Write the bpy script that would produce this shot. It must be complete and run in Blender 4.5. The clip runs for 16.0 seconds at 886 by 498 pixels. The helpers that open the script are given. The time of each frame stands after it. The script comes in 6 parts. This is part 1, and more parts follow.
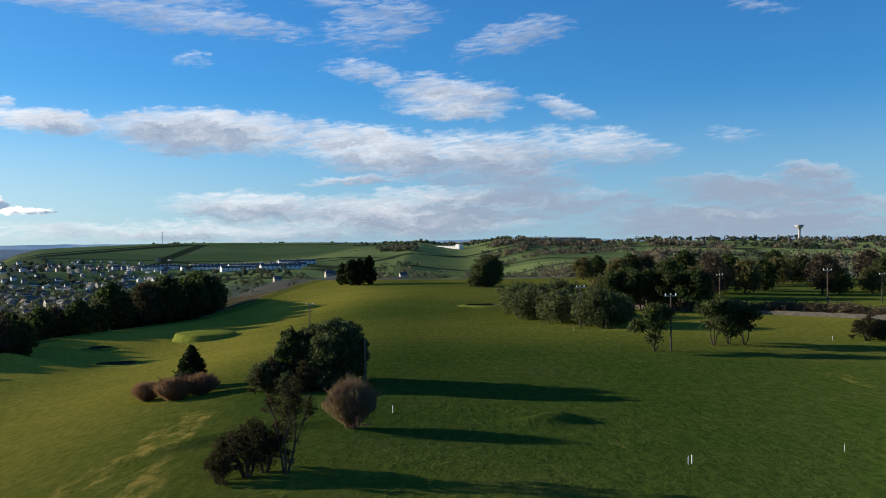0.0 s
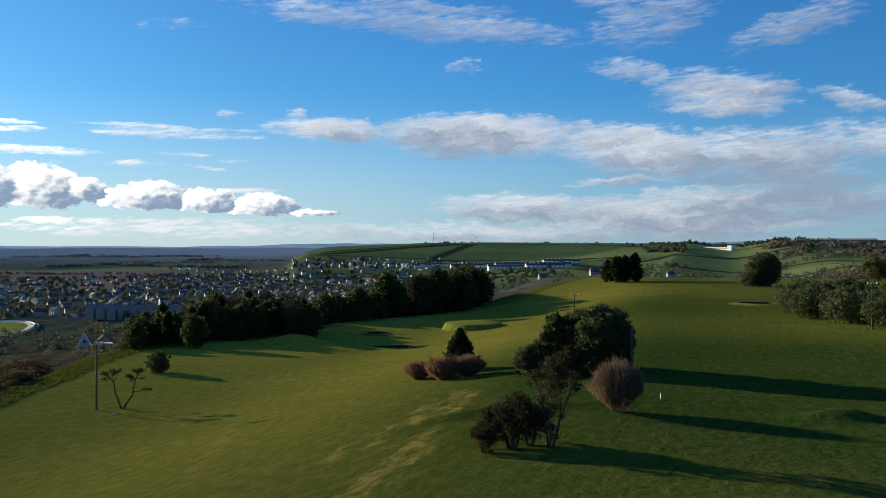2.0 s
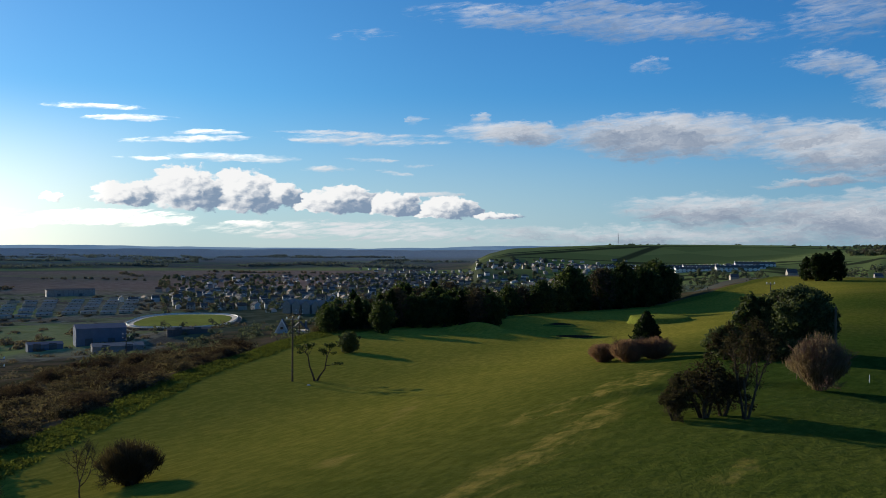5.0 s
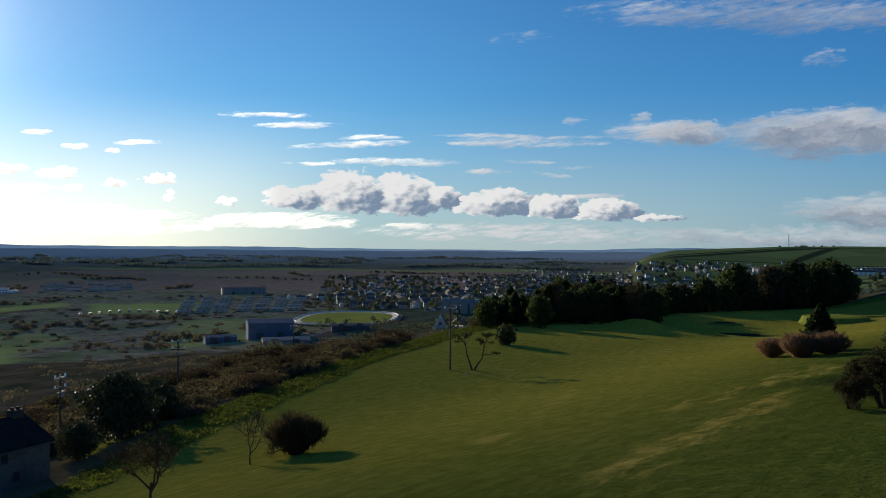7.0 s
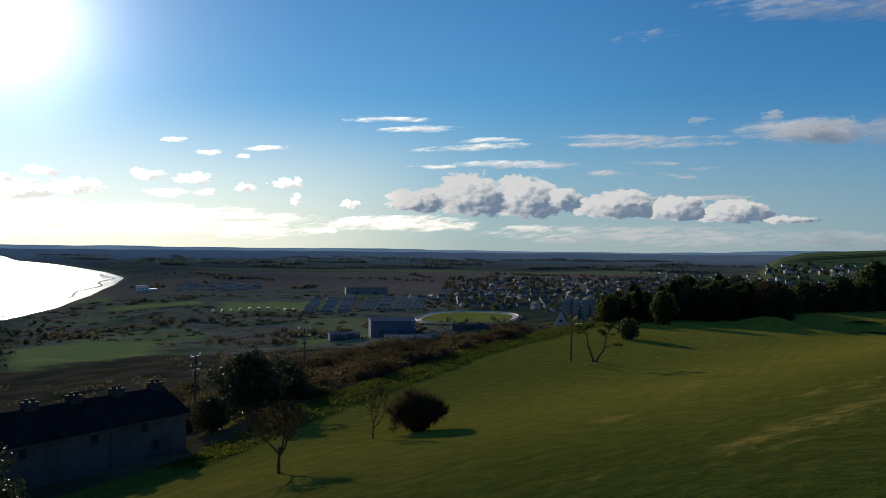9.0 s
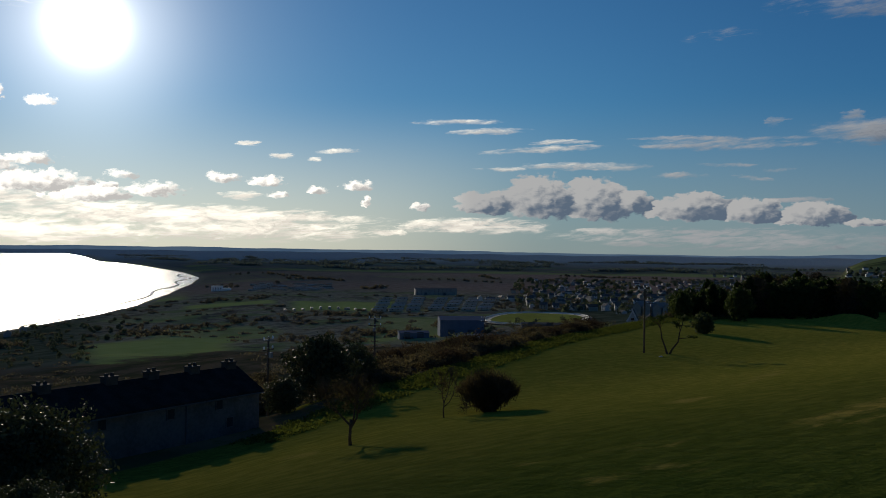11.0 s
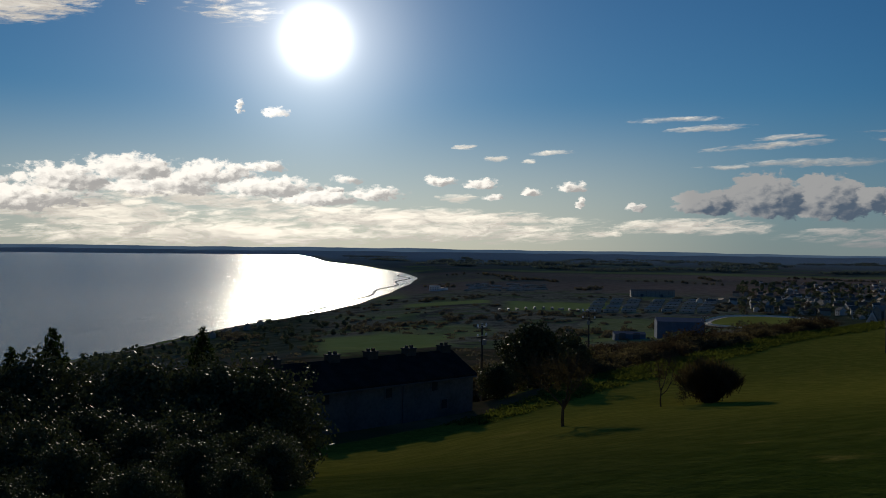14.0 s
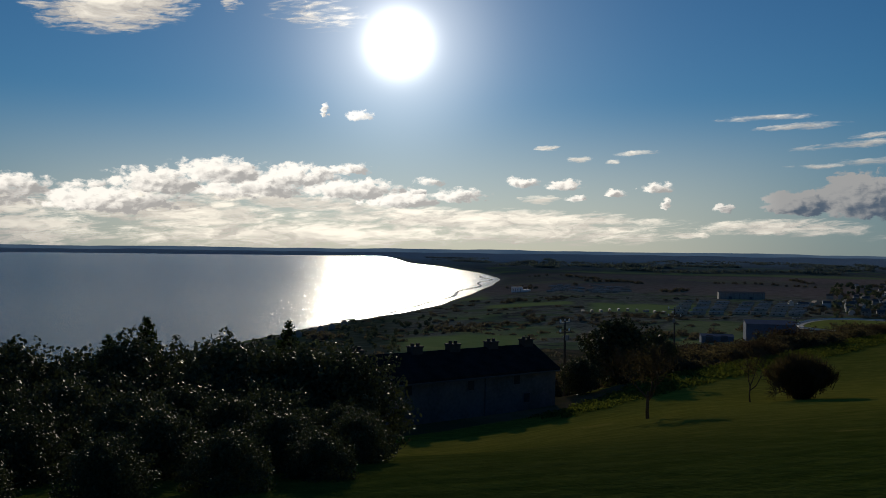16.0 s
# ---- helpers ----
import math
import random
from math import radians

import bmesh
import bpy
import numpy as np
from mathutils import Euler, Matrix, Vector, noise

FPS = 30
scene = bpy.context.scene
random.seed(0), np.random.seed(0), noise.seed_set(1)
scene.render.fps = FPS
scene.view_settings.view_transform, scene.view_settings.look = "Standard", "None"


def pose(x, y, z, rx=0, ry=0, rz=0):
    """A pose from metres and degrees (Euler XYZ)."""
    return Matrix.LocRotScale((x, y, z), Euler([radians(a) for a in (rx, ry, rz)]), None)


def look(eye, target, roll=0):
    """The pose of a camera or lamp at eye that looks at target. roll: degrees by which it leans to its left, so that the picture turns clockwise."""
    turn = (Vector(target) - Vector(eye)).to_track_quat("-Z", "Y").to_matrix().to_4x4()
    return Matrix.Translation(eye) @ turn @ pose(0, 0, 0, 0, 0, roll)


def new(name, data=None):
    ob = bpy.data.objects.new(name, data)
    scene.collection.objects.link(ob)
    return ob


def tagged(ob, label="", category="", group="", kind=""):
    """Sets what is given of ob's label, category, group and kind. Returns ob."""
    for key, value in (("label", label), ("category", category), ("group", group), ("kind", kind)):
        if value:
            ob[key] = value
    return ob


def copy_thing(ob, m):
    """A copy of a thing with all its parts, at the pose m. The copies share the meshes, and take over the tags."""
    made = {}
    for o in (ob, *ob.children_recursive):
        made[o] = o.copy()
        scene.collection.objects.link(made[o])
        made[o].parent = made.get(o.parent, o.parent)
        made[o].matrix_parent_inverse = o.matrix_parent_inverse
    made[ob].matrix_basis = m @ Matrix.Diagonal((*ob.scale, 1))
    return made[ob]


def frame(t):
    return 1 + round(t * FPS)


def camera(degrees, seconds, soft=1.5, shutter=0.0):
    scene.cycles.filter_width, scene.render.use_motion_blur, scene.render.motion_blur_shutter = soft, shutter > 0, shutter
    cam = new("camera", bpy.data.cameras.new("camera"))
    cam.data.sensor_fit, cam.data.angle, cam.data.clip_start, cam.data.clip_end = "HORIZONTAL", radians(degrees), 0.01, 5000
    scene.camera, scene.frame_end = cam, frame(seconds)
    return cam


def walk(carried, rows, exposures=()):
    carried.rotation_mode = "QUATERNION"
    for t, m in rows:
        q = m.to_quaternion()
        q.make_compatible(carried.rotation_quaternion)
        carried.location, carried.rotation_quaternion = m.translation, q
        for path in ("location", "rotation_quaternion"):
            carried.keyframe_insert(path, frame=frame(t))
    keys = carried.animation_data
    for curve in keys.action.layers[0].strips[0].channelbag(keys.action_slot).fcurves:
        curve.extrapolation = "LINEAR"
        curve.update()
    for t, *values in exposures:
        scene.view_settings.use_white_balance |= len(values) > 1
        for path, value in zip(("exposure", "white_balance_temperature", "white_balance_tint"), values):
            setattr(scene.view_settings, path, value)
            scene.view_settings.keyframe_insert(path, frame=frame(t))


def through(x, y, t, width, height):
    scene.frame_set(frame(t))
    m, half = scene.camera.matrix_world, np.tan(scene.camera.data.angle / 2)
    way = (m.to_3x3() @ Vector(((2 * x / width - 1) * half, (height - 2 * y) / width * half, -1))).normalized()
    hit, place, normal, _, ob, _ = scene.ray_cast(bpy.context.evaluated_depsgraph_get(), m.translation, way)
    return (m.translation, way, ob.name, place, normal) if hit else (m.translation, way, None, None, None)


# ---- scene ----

# ---- camera ----
cam = camera(52.406, 16.0, 0.8)
PATH = [
    (0, pose(0.47, -1.56, 89.59, 89.564, 0.336, 0.183)),
    (0.5, pose(0.36, -1.37, 89.03, 89.618, 0.234, 2.286)),
    (1, pose(0.26, -1.16, 88.48, 89.665, 0.161, 6.513)),
    (1.5, pose(0.19, -0.92, 87.95, 89.675, 0.007, 11.613)),
    (2, pose(0.16, -0.70, 87.42, 89.672, -0.092, 16.905)),
    (2.5, pose(0.13, -0.51, 86.88, 89.693, -0.156, 21.197)),
    (3, pose(0.08, -0.36, 86.34, 89.724, -0.204, 22.015)),
    (5.5, pose(-0.21, -0.24, 83.57, 89.846, -0.395, 31.501)),
    (6, pose(-0.22, -0.19, 83.13, 89.852, -0.448, 34.463)),
    (6.5, pose(-0.20, -0.16, 82.70, 89.876, -0.384, 36.258)),
    (7, pose(-0.16, -0.15, 82.25, 89.914, -0.413, 38.512)),
    (7.5, pose(-0.13, -0.18, 81.78, 89.958, -0.470, 40.893)),
    (8, pose(-0.10, -0.20, 81.29, 89.988, -0.471, 42.523)),
    (8.5, pose(-0.11, -0.24, 80.81, 90.006, -0.525, 44.424)),
    (9, pose(-0.13, -0.25, 80.35, 90.012, -0.539, 46.150)),
    (11.5, pose(-0.78, 0.10, 78.07, 90.093, -0.764, 52.580)),
    (12, pose(-0.89, 0.22, 77.80, 90.041, -0.753, 55.347)),
    (12.5, pose(-1.00, 0.35, 77.58, 90.050, -0.733, 57.898)),
    (13, pose(-1.12, 0.45, 77.37, 90.041, -0.683, 60.272)),
    (13.5, pose(-1.21, 0.50, 77.14, 90.021, -0.695, 62.543)),
    (14, pose(-1.25, 0.54, 76.91, 90.057, -0.725, 64.098)),
    (14.5, pose(-1.27, 0.53, 76.72, 90.072, -0.715, 65.163)),
    (15, pose(-1.26, 0.54, 76.56, 90.051, -0.738, 66.493)),
    (15.5, pose(-1.25, 0.53, 76.36, 90.072, -0.768, 68.041)),
    (16, pose(-1.22, 0.54, 76.14, 90.094, -0.747, 69.329)),
]
EXPOSURES = [(0, 1.01), (1.5, 0.89), (3, 0.73), (5.5, 0.57), (7, 0.39), (9, 0.14), (11.5, -0.66), (13, -0.81), (16, -0.81)]
walk(cam, PATH, EXPOSURES)

# ---- sky and sun ----
SUN_AZ, SUN_EL = 72.3, 12.9          # degrees left of the first view, and above level


def sun_way():
    a, e = radians(SUN_AZ), radians(SUN_EL)
    return Vector((-math.sin(a) * math.cos(e), math.cos(a) * math.cos(e), math.sin(e)))


class Nodes:
    """Short hand for node trees: sockets or numbers in, sockets out."""

    def __init__(self, tree):
        self.tree = tree

    def node(self, kind, **props):
        n = self.tree.nodes.new(kind)
        for key, value in props.items():
            setattr(n, key, value)
        return n

    def put(self, socket, value):
        if isinstance(value, bpy.types.NodeSocket):
            self.tree.links.new(value, socket)
        elif value is not None:
            if isinstance(value, (tuple, list)) and len(value) == 3 and socket.type == "RGBA":
                value = (*value, 1.0)
            socket.default_value = value

    def math(self, op, a, b=None, c=None, clamp=False):
        n = self.node("ShaderNodeMath", operation=op, use_clamp=clamp)
        for i, v in enumerate((a, b, c)):
            if v is not None:
                self.put(n.inputs[i], v)
        return n.outputs[0]

    def add(self, *v):
        out = v[0]
        for w in v[1:]:
            out = self.math("ADD", out, w)
        return out

    def mul(self, *v):
        out = v[0]
        for w in v[1:]:
            out = self.math("MULTIPLY", out, w)
        return out

    def sub(self, a, b):
        return self.math("SUBTRACT", a, b)

    def ramp(self, v, a, b, lo=0.0, hi=1.0):
        n = self.node("ShaderNodeMapRange", interpolation_type="SMOOTHSTEP")
        for i, w in enumerate((v, a, b, lo, hi)):
            self.put(n.inputs[i], w)
        return n.outputs[0]

    def mix(self, f, a, b, blend="MIX"):
        n = self.node("ShaderNodeMix", data_type="RGBA", blend_type=blend)
        self.put(n.inputs[0], f)
        self.put(n.inputs[6], a)
        self.put(n.inputs[7], b)
        return n.outputs[2]

    def xyz(self, x, y, z):
        n = self.node("ShaderNodeCombineXYZ")
        for i, v in enumerate((x, y, z)):
            self.put(n.inputs[i], v)
        return n.outputs[0]

    def noise(self, vec, scale, detail=4.0, rough=0.55, warp=0.0):
        n = self.node("ShaderNodeTexNoise")
        self.put(n.inputs["Vector"], vec)
        for key, v in (("Scale", scale), ("Detail", detail), ("Roughness", rough), ("Distortion", warp)):
            self.put(n.inputs[key], v)
        return n.outputs[0]


# cloud banks: azimuth to the left and elevation of the middle, half widths, slope, weight
BANK = [(33.7, 6.69, 5.52, 0.5, -0.002, 0.9), (24.3, 7.12, 4.94, 0.91, 0.022, 1), (14.6, 6.72, 8.0, 1.74, 0.015, 1.05), (4.2, 5.74, 7.62, 1.99, 0.109, 1.0), (-2.6, 5.05, 7.43, 2.48, 0.067, 0.85),
    (-3.4, 6.39, 2.65, 0.83, 0.144, 0.6), (5.4, 3.94, 4.63, 0.41, -0.03, 0.8), (-9.2, 5.89, 5.86, 1.65, 0.09, 0.7), (-17.3, 6.43, 3.11, 0.58, 0.071, 0.35), (-22.3, 3.65, 2.92, 1.03, 0.223, 0.85)]
LOW_BANK = [(11.9, 2.21, 6.97, 1.33, 0.03, 0.92), (1.7, 1.62, 12.34, 1.81, 0.006, 1.07), (-1.8, 2.71, 8.39, 1.05, 0.026, 0.92), (-5.2, 3.58, 4.62, 1.18, -0.017, 0.72), (12.3, 0.7, 24.14, 0.85, 0.001, 0.72),
    (33.3, 0.84, 10.98, 0.67, 0.015, 0.67), (-19.1, 2.98, 7.81, 1.18, 0.06, 0.92), (-18.6, 1.08, 12.42, 1.52, 0.017, 1.07), (-22.9, 2.13, 7.61, 0.76, 0.022, 0.92), (-5.6, 2.58, 9.88, 1.14, 0.03, 0.82)]
CIRRUS = [(24.9, 14.19, 6.5, 0.96, 0.083, 0.91), (17.1, 13.51, 10.38, 1.08, 0.083, 1.01), (17.8, 14.59, 6.63, 0.65, 0.028, 0.76), (4.9, 14.56, 5.66, 0.65, 0.069, 0.66), (4.1, 13.62, 4.51, 2.15, -0.094, 0.86),
    (5.2, 10.68, 3.41, 0.96, 0.167, 0.86), (-0.1, 9.43, 5.42, 1.4, 0.089, 0.86), (-0.5, 8.42, 4.53, 0.75, 0.044, 0.91), (-4.3, 12.8, 4.73, 1.29, -0.206, 0.86), (-7.4, 8.39, 2.53, 0.75, 0.231, 0.61),
    (15.5, 11.06, 1.66, 0.48, 0.003, 0.86), (33.6, 13.17, 2.83, 0.43, -0.083, 0.51), (30.2, 7.9, 0.57, 0.38, -0.034, 0.86), (26.2, 8.08, 0.81, 0.43, -0.024, 0.76), (-18.9, 13.89, 2.75, 0.53, 0.125, 0.56)]
WISPS = [(49.7, 8.15, 3.29, 0.2, -0.028, 1.03), (47.5, 7.59, 3.09, 0.23, -0.023, 1.08), (44.4, 6.44, 4.64, 0.26, -0.056, 1.08), (43.4, 6.92, 2.43, 0.2, -0.043, 0.93), (46.8, 5.22, 1.77, 0.17, -0.013, 1.03),
    (41.7, 5.39, 4.52, 0.31, 0.005, 1.13), (33.6, 7.04, 6.29, 0.2, 0.014, 1.03), (33.7, 6.58, 6.39, 0.2, 0.006, 1.03), (35.9, 4.8, 1.95, 0.23, -0.019, 1.08), (32.8, 5.43, 2.02, 0.14, 0.021, 0.83),
    (31.7, 4.65, 1.47, 0.17, 0.111, 0.93), (30.3, 5.05, 1.14, 0.17, -0.118, 0.93), (29.2, 3.28, 2.48, 0.2, 0.015, 0.83), (30.3, 8.03, 0.52, 0.2, 0.026, 0.73), (26.3, 8.28, 0.7, 0.23, 0.037, 0.63)]
SPECKS = [(33.8, 13.27, 1.65, 0.29, -0.001, 0.5), (62.8, 6.5, 1.0, 0.21, -0.047, 1.0), (60.9, 5.8, 0.93, 0.21, -0.039, 0.9), (57.3, 6.21, 1.72, 0.21, -0.034, 1.0), (58.6, 5.68, 0.47, 0.17, -0.034, 0.9),
    (48.9, 1.64, 5.59, 0.58, -0.019, 1.0), (53.8, 1.09, 1.57, 0.25, -0.012, 0.9), (40.8, 1.33, 2.21, 0.29, -0.008, 0.7), (33.8, 1.04, 11.72, 0.74, -0.006, 0.6)]
SUN_BANK = [(85.1, 2.11, 7.09, 1.24, 0.04, 1.1), (88.5, 2.83, 3.22, 0.83, 0.005, 1), (79.3, 3.02, 8.47, 0.58, 0.065, 1), (66.7, 2.02, 13.49, 0.83, 0.016, 1.1), (78.0, 0.88, 14.99, 1.03, -0.01, 1.0),
    (62.9, 1.25, 9.97, 1.03, 0.002, 0.9), (49.0, 1.51, 5.56, 0.5, 0.015, 0.9), (77.5, 14.46, 3.85, 1.24, 0.055, 0.45), (63.2, 3.29, 1.61, 0.33, -0.01, 0.9), (89.7, 14.1, 5.12, 1.74, -0.101, 1.3),
    (82.7, 14.72, 0.76, 0.5, 0.097, 0.7), (95.3, 0.99, 6.48, 1.45, -0.009, 1.0), (96.1, 2.26, 5.6, 1.03, -0.018, 1.0)]
# heaped clouds: azimuth and elevation, half width, half height, weight
HEAPS = [(44.4, 3.04, 3.06, 1.9, 1.0), (47.5, 2.9, 2.48, 1.04, 1.0), (40.8, 2.99, 2.48, 1.9, 1.0), (35.1, 2.68, 2.56, 1.17, 1.0), (31.5, 2.49, 1.9, 0.99, 1.0),
    (28.1, 2.24, 2.23, 0.95, 1.0), (38.7, 3.12, 1.41, 0.95, 1.0)]
KNOBS = [(48.6, 3.22, 1.24, 0.65, 1.0), (45.0, 3.94, 1.74, 0.95, 1.0), (43.3, 3.32, 1.65, 1.12, 1.0), (41.5, 4.05, 1.32, 0.86, 1.0), (40.1, 3.73, 1.45, 0.86, 1.0),
    (34.3, 3.23, 1.24, 0.69, 1.0), (36.7, 2.51, 1.24, 0.78, 1.0), (30.7, 2.88, 0.91, 0.6, 1.0), (28.6, 2.63, 1.24, 0.6, 1.0), (33.2, 2.82, 1.24, 0.6, 1.0),
    (33.2, 2.38, 1.82, 0.69, 1.0), (29.7, 2.15, 1.65, 0.6, 1.0), (37.1, 2.58, 1.65, 0.78, 1.0), (42.1, 2.92, 1.65, 1.29, 1.0)]
SCRAPS = [(25.0, 1.86, 1.6, 0.36, 0.8), (64.2, 4.29, 1.28, 0.47, 0.8), (61.7, 4.11, 1.36, 0.47, 0.8), (58.5, 3.62, 0.76, 0.4, 0.8), (56.0, 3.99, 1.36, 0.44, 0.75), (55.5, 2.98, 0.34, 0.44, 0.8),
    (52.1, 2.7, 0.68, 0.4, 0.85), (61.0, 3.29, 0.94, 0.32, 0.7), (74.8, 8.37, 1.06, 0.51, 0.85), (76.9, 8.61, 0.3, 0.63, 0.6), (90.8, 3.62, 1.51, 0.4, 0.7),
    (71.1, 3.63, 0.76, 0.32, 0.7)]
SUN_HEAPS = [(83.3, 4.43, 3.93, 1.29, 0.95), (86.9, 3.82, 3.31, 1.21, 0.95), (78.8, 4.26, 3.72, 1.17, 0.95), (75.3, 3.6, 4.34, 1.04, 0.95), (72.1, 3.07, 2.9, 0.73, 0.9),
    (75.3, 4.93, 1.74, 0.52, 0.75), (70.4, 4.28, 1.16, 0.39, 0.75), (68.2, 3.43, 1.99, 0.69, 0.85), (89.6, 2.61, 4.96, 1.12, 0.95), (81.1, 3.59, 4.96, 0.95, 0.9),
    (95.6, 3.2, 3.72, 1.04, 0.95), (98.9, 2.55, 5.79, 1.29, 0.95)]
STREAKS = BANK + LOW_BANK + CIRRUS + WISPS + SPECKS + SUN_BANK
PUFFS = HEAPS + SCRAPS + SUN_HEAPS      # these also set the shading


def make_sky():
    world = bpy.data.worlds.new("sky")
    scene.world = world
    world.use_nodes = True
    tree = world.node_tree
    tree.nodes.clear()
    n = Nodes(tree)
    out, back = n.node("ShaderNodeOutputWorld"), n.node("ShaderNodeBackground")
    tree.links.new(back.outputs[0], out.inputs[0])
    sky = n.node("ShaderNodeTexSky", sky_type="NISHITA", sun_disc=False)
    sky.sun_elevation, sky.sun_rotation = radians(SUN_EL), radians(-SUN_AZ)
    sky.air_density, sky.dust_density, sky.ozone_density = 1.0, 0.05, 4.0
    way = n.node("ShaderNodeTexCoord").outputs["Generated"]
    split = n.node("ShaderNodeSeparateXYZ")
    n.put(split.inputs[0], way)
    x, y, z = split.outputs
    az = n.mul(n.math("ARCTAN2", n.mul(x, -1.0), y), 180 / math.pi)
    el = n.mul(n.math("ARCSINE", n.math("MAXIMUM", n.math("MINIMUM", z, 1.0), -1.0)), 180 / math.pi)
    # ragged outlines: the banks are looked up at a stirred place
    stir = n.node("ShaderNodeTexNoise")
    n.put(stir.inputs["Vector"], n.xyz(n.mul(az, 0.30), n.mul(el, 0.75), 11.0))
    for key, v in (("Scale", 1.0), ("Detail", 8.0), ("Roughness", 0.62)):
        stir.inputs[key].default_value = v
    off = n.node("ShaderNodeSeparateColor")
    n.put(off.inputs[0], stir.outputs["Color"])
    az0, el0 = az, el
    curl = n.node("ShaderNodeTexNoise")
    n.put(curl.inputs["Vector"], n.xyz(n.mul(az, 1.15), n.mul(el, 2.0), 4.0))
    for key, v in (("Scale", 1.0), ("Detail", 7.0), ("Roughness", 0.66)):
        curl.inputs[key].default_value = v
    off2 = n.node("ShaderNodeSeparateColor")
    n.put(off2.inputs[0], curl.outputs["Color"])
    az = n.add(az0, n.mul(n.sub(off.outputs[0], 0.5), 3.6), n.mul(n.sub(off2.outputs[0], 0.5), 1.6))
    el = n.add(el0, n.mul(n.sub(off.outputs[1], 0.5), n.ramp(az0, 20.0, 30.0, 1.5, 0.30)), n.mul(n.sub(off2.outputs[1], 0.5), n.ramp(az0, 20.0, 30.0, 0.9, 0.28)))
    # thin banks
    drift = n.noise(n.xyz(n.mul(az, 0.09), n.mul(el, 0.32), 3.0), 1.0, 3.0)
    fine = n.noise(n.xyz(n.mul(az, 0.34), n.mul(el, 1.30), 7.0), 1.0, 10.0, 0.68, 0.7)
    fibre = n.noise(n.xyz(n.mul(az0, 0.62), n.add(n.mul(el0, 3.4), n.mul(az0, 0.30)), 2.0), 1.0, 7.0, 0.62, 0.5)
    mask, high, sums = None, None, None
    for a, e, wa, we, slope, weight in STREAKS:
        u = n.math("DIVIDE", n.sub(az, a), wa)
        v = n.math("DIVIDE", n.sub(n.sub(el, e), n.mul(n.sub(az, a), slope)), we)
        m = n.mul(n.math("MAXIMUM", n.sub(1.0, n.add(n.mul(u, u), n.mul(v, v))), 0.0), weight)
        mask = m if mask is None else n.math("MAXIMUM", mask, m)
        high = n.mul(m, v) if high is None else n.add(high, n.mul(m, v))
        sums = m if sums is None else n.add(sums, m)
    level = n.math("DIVIDE", high, n.math("MAXIMUM", sums, 0.02))
    wispy = n.mul(n.ramp(el0, 9.2, 11.5), n.ramp(az0, 50.0, 40.0))
    thin = n.add(n.mul(mask, 1.25), n.mul(n.sub(fine, 0.5), n.add(1.3, n.mul(wispy, 0.9))), n.mul(n.sub(fibre, 0.5), n.add(1.5, n.mul(wispy, 1.2), n.mul(n.ramp(az0, 24.0, 32.0), 2.2))), n.mul(n.sub(drift, 0.5), 0.7), n.mul(wispy, -0.06))
    thin = n.mul(n.ramp(thin, 0.05, n.add(1.3, n.mul(wispy, 0.5), n.mul(n.ramp(az0, 24.0, 30.0), n.ramp(az0, 66.0, 55.0), n.ramp(el0, 3.6, 4.6), 0.8))), n.ramp(mask, 0.0, 0.35))
    # heaped clouds: round lumps, dark on the side away from the sun

    def lumps(a, e, count=3):
        out = None
        for scale, weight, seed in ((0.62, 0.45, 3.3), (1.7, 0.55, 1.0), (4.2, 0.28, 6.0))[:count]:
            cell = n.node("ShaderNodeTexVoronoi", feature="SMOOTH_F1")
            n.put(cell.inputs["Vector"], n.xyz(n.mul(a, scale), n.mul(e, scale * 1.25), seed))
            cell.inputs["Scale"].default_value = 1.0
            cell.inputs["Smoothness"].default_value = 0.25
            k = n.mul(n.sub(0.46, cell.outputs["Distance"]), weight)
            out = k if out is None else n.add(out, k)
        return out

    def heaps(a, e):
        """How deep inside the nearest heap, and how far round from its sunlit upper left."""
        top, shade = None, None
        for k, (pa, pe, wa, we, weight) in enumerate(PUFFS + KNOBS):
            u = n.math("DIVIDE", n.sub(a, pa), wa)
            d = n.math("DIVIDE", n.sub(e, pe), we)
            v = n.math("MAXIMUM", d, n.mul(d, -1.7))
            m = n.mul(n.sub(1.0, n.add(n.mul(u, u), n.mul(v, v))), weight)
            if top is None:
                top, shade = n.math("MAXIMUM", m, -0.6), n.math("MAXIMUM", n.math("MINIMUM", n.add(n.mul(u, -0.62), n.mul(d, -0.78)), 0.8), -0.8)
                continue
            if k < len(PUFFS):
                over = n.ramp(n.sub(m, top), -0.25, 0.25)
                turned = n.math("MAXIMUM", n.math("MINIMUM", n.add(n.mul(u, -0.62), n.mul(d, -0.78)), 0.8), -0.8)
                shade = n.add(n.mul(shade, n.sub(1.0, over)), n.mul(turned, over))
            top = n.math("MAXIMUM", top, m)
        return top, shade

    ha = n.add(az0, n.mul(n.sub(off2.outputs[0], 0.5), 1.5))
    he = n.add(el0, n.mul(n.sub(off2.outputs[1], 0.5), 0.6))
    lump, soft, soft2 = lumps(ha, he), lumps(ha, he, 2), lumps(n.add(ha, 0.22), n.add(he, 0.16), 2)
    body, turned = heaps(ha, he)
    heap = n.add(body, n.mul(lump, 0.95), n.mul(n.sub(off2.outputs[2], 0.5), n.ramp(az0, 49.0, 53.0, 1.1, 2.3)))
    thick = n.mul(n.ramp(heap, -0.04, n.ramp(az0, 48.0, 54.0, 0.30, 0.55)), n.ramp(body, -0.45, -0.1))
    # colours
    sunward = n.node("ShaderNodeVectorMath", operation="DOT_PRODUCT")
    n.put(sunward.inputs[0], way)
    sunward.inputs[1].default_value = sun_way()
    cosine = sunward.outputs["Value"]
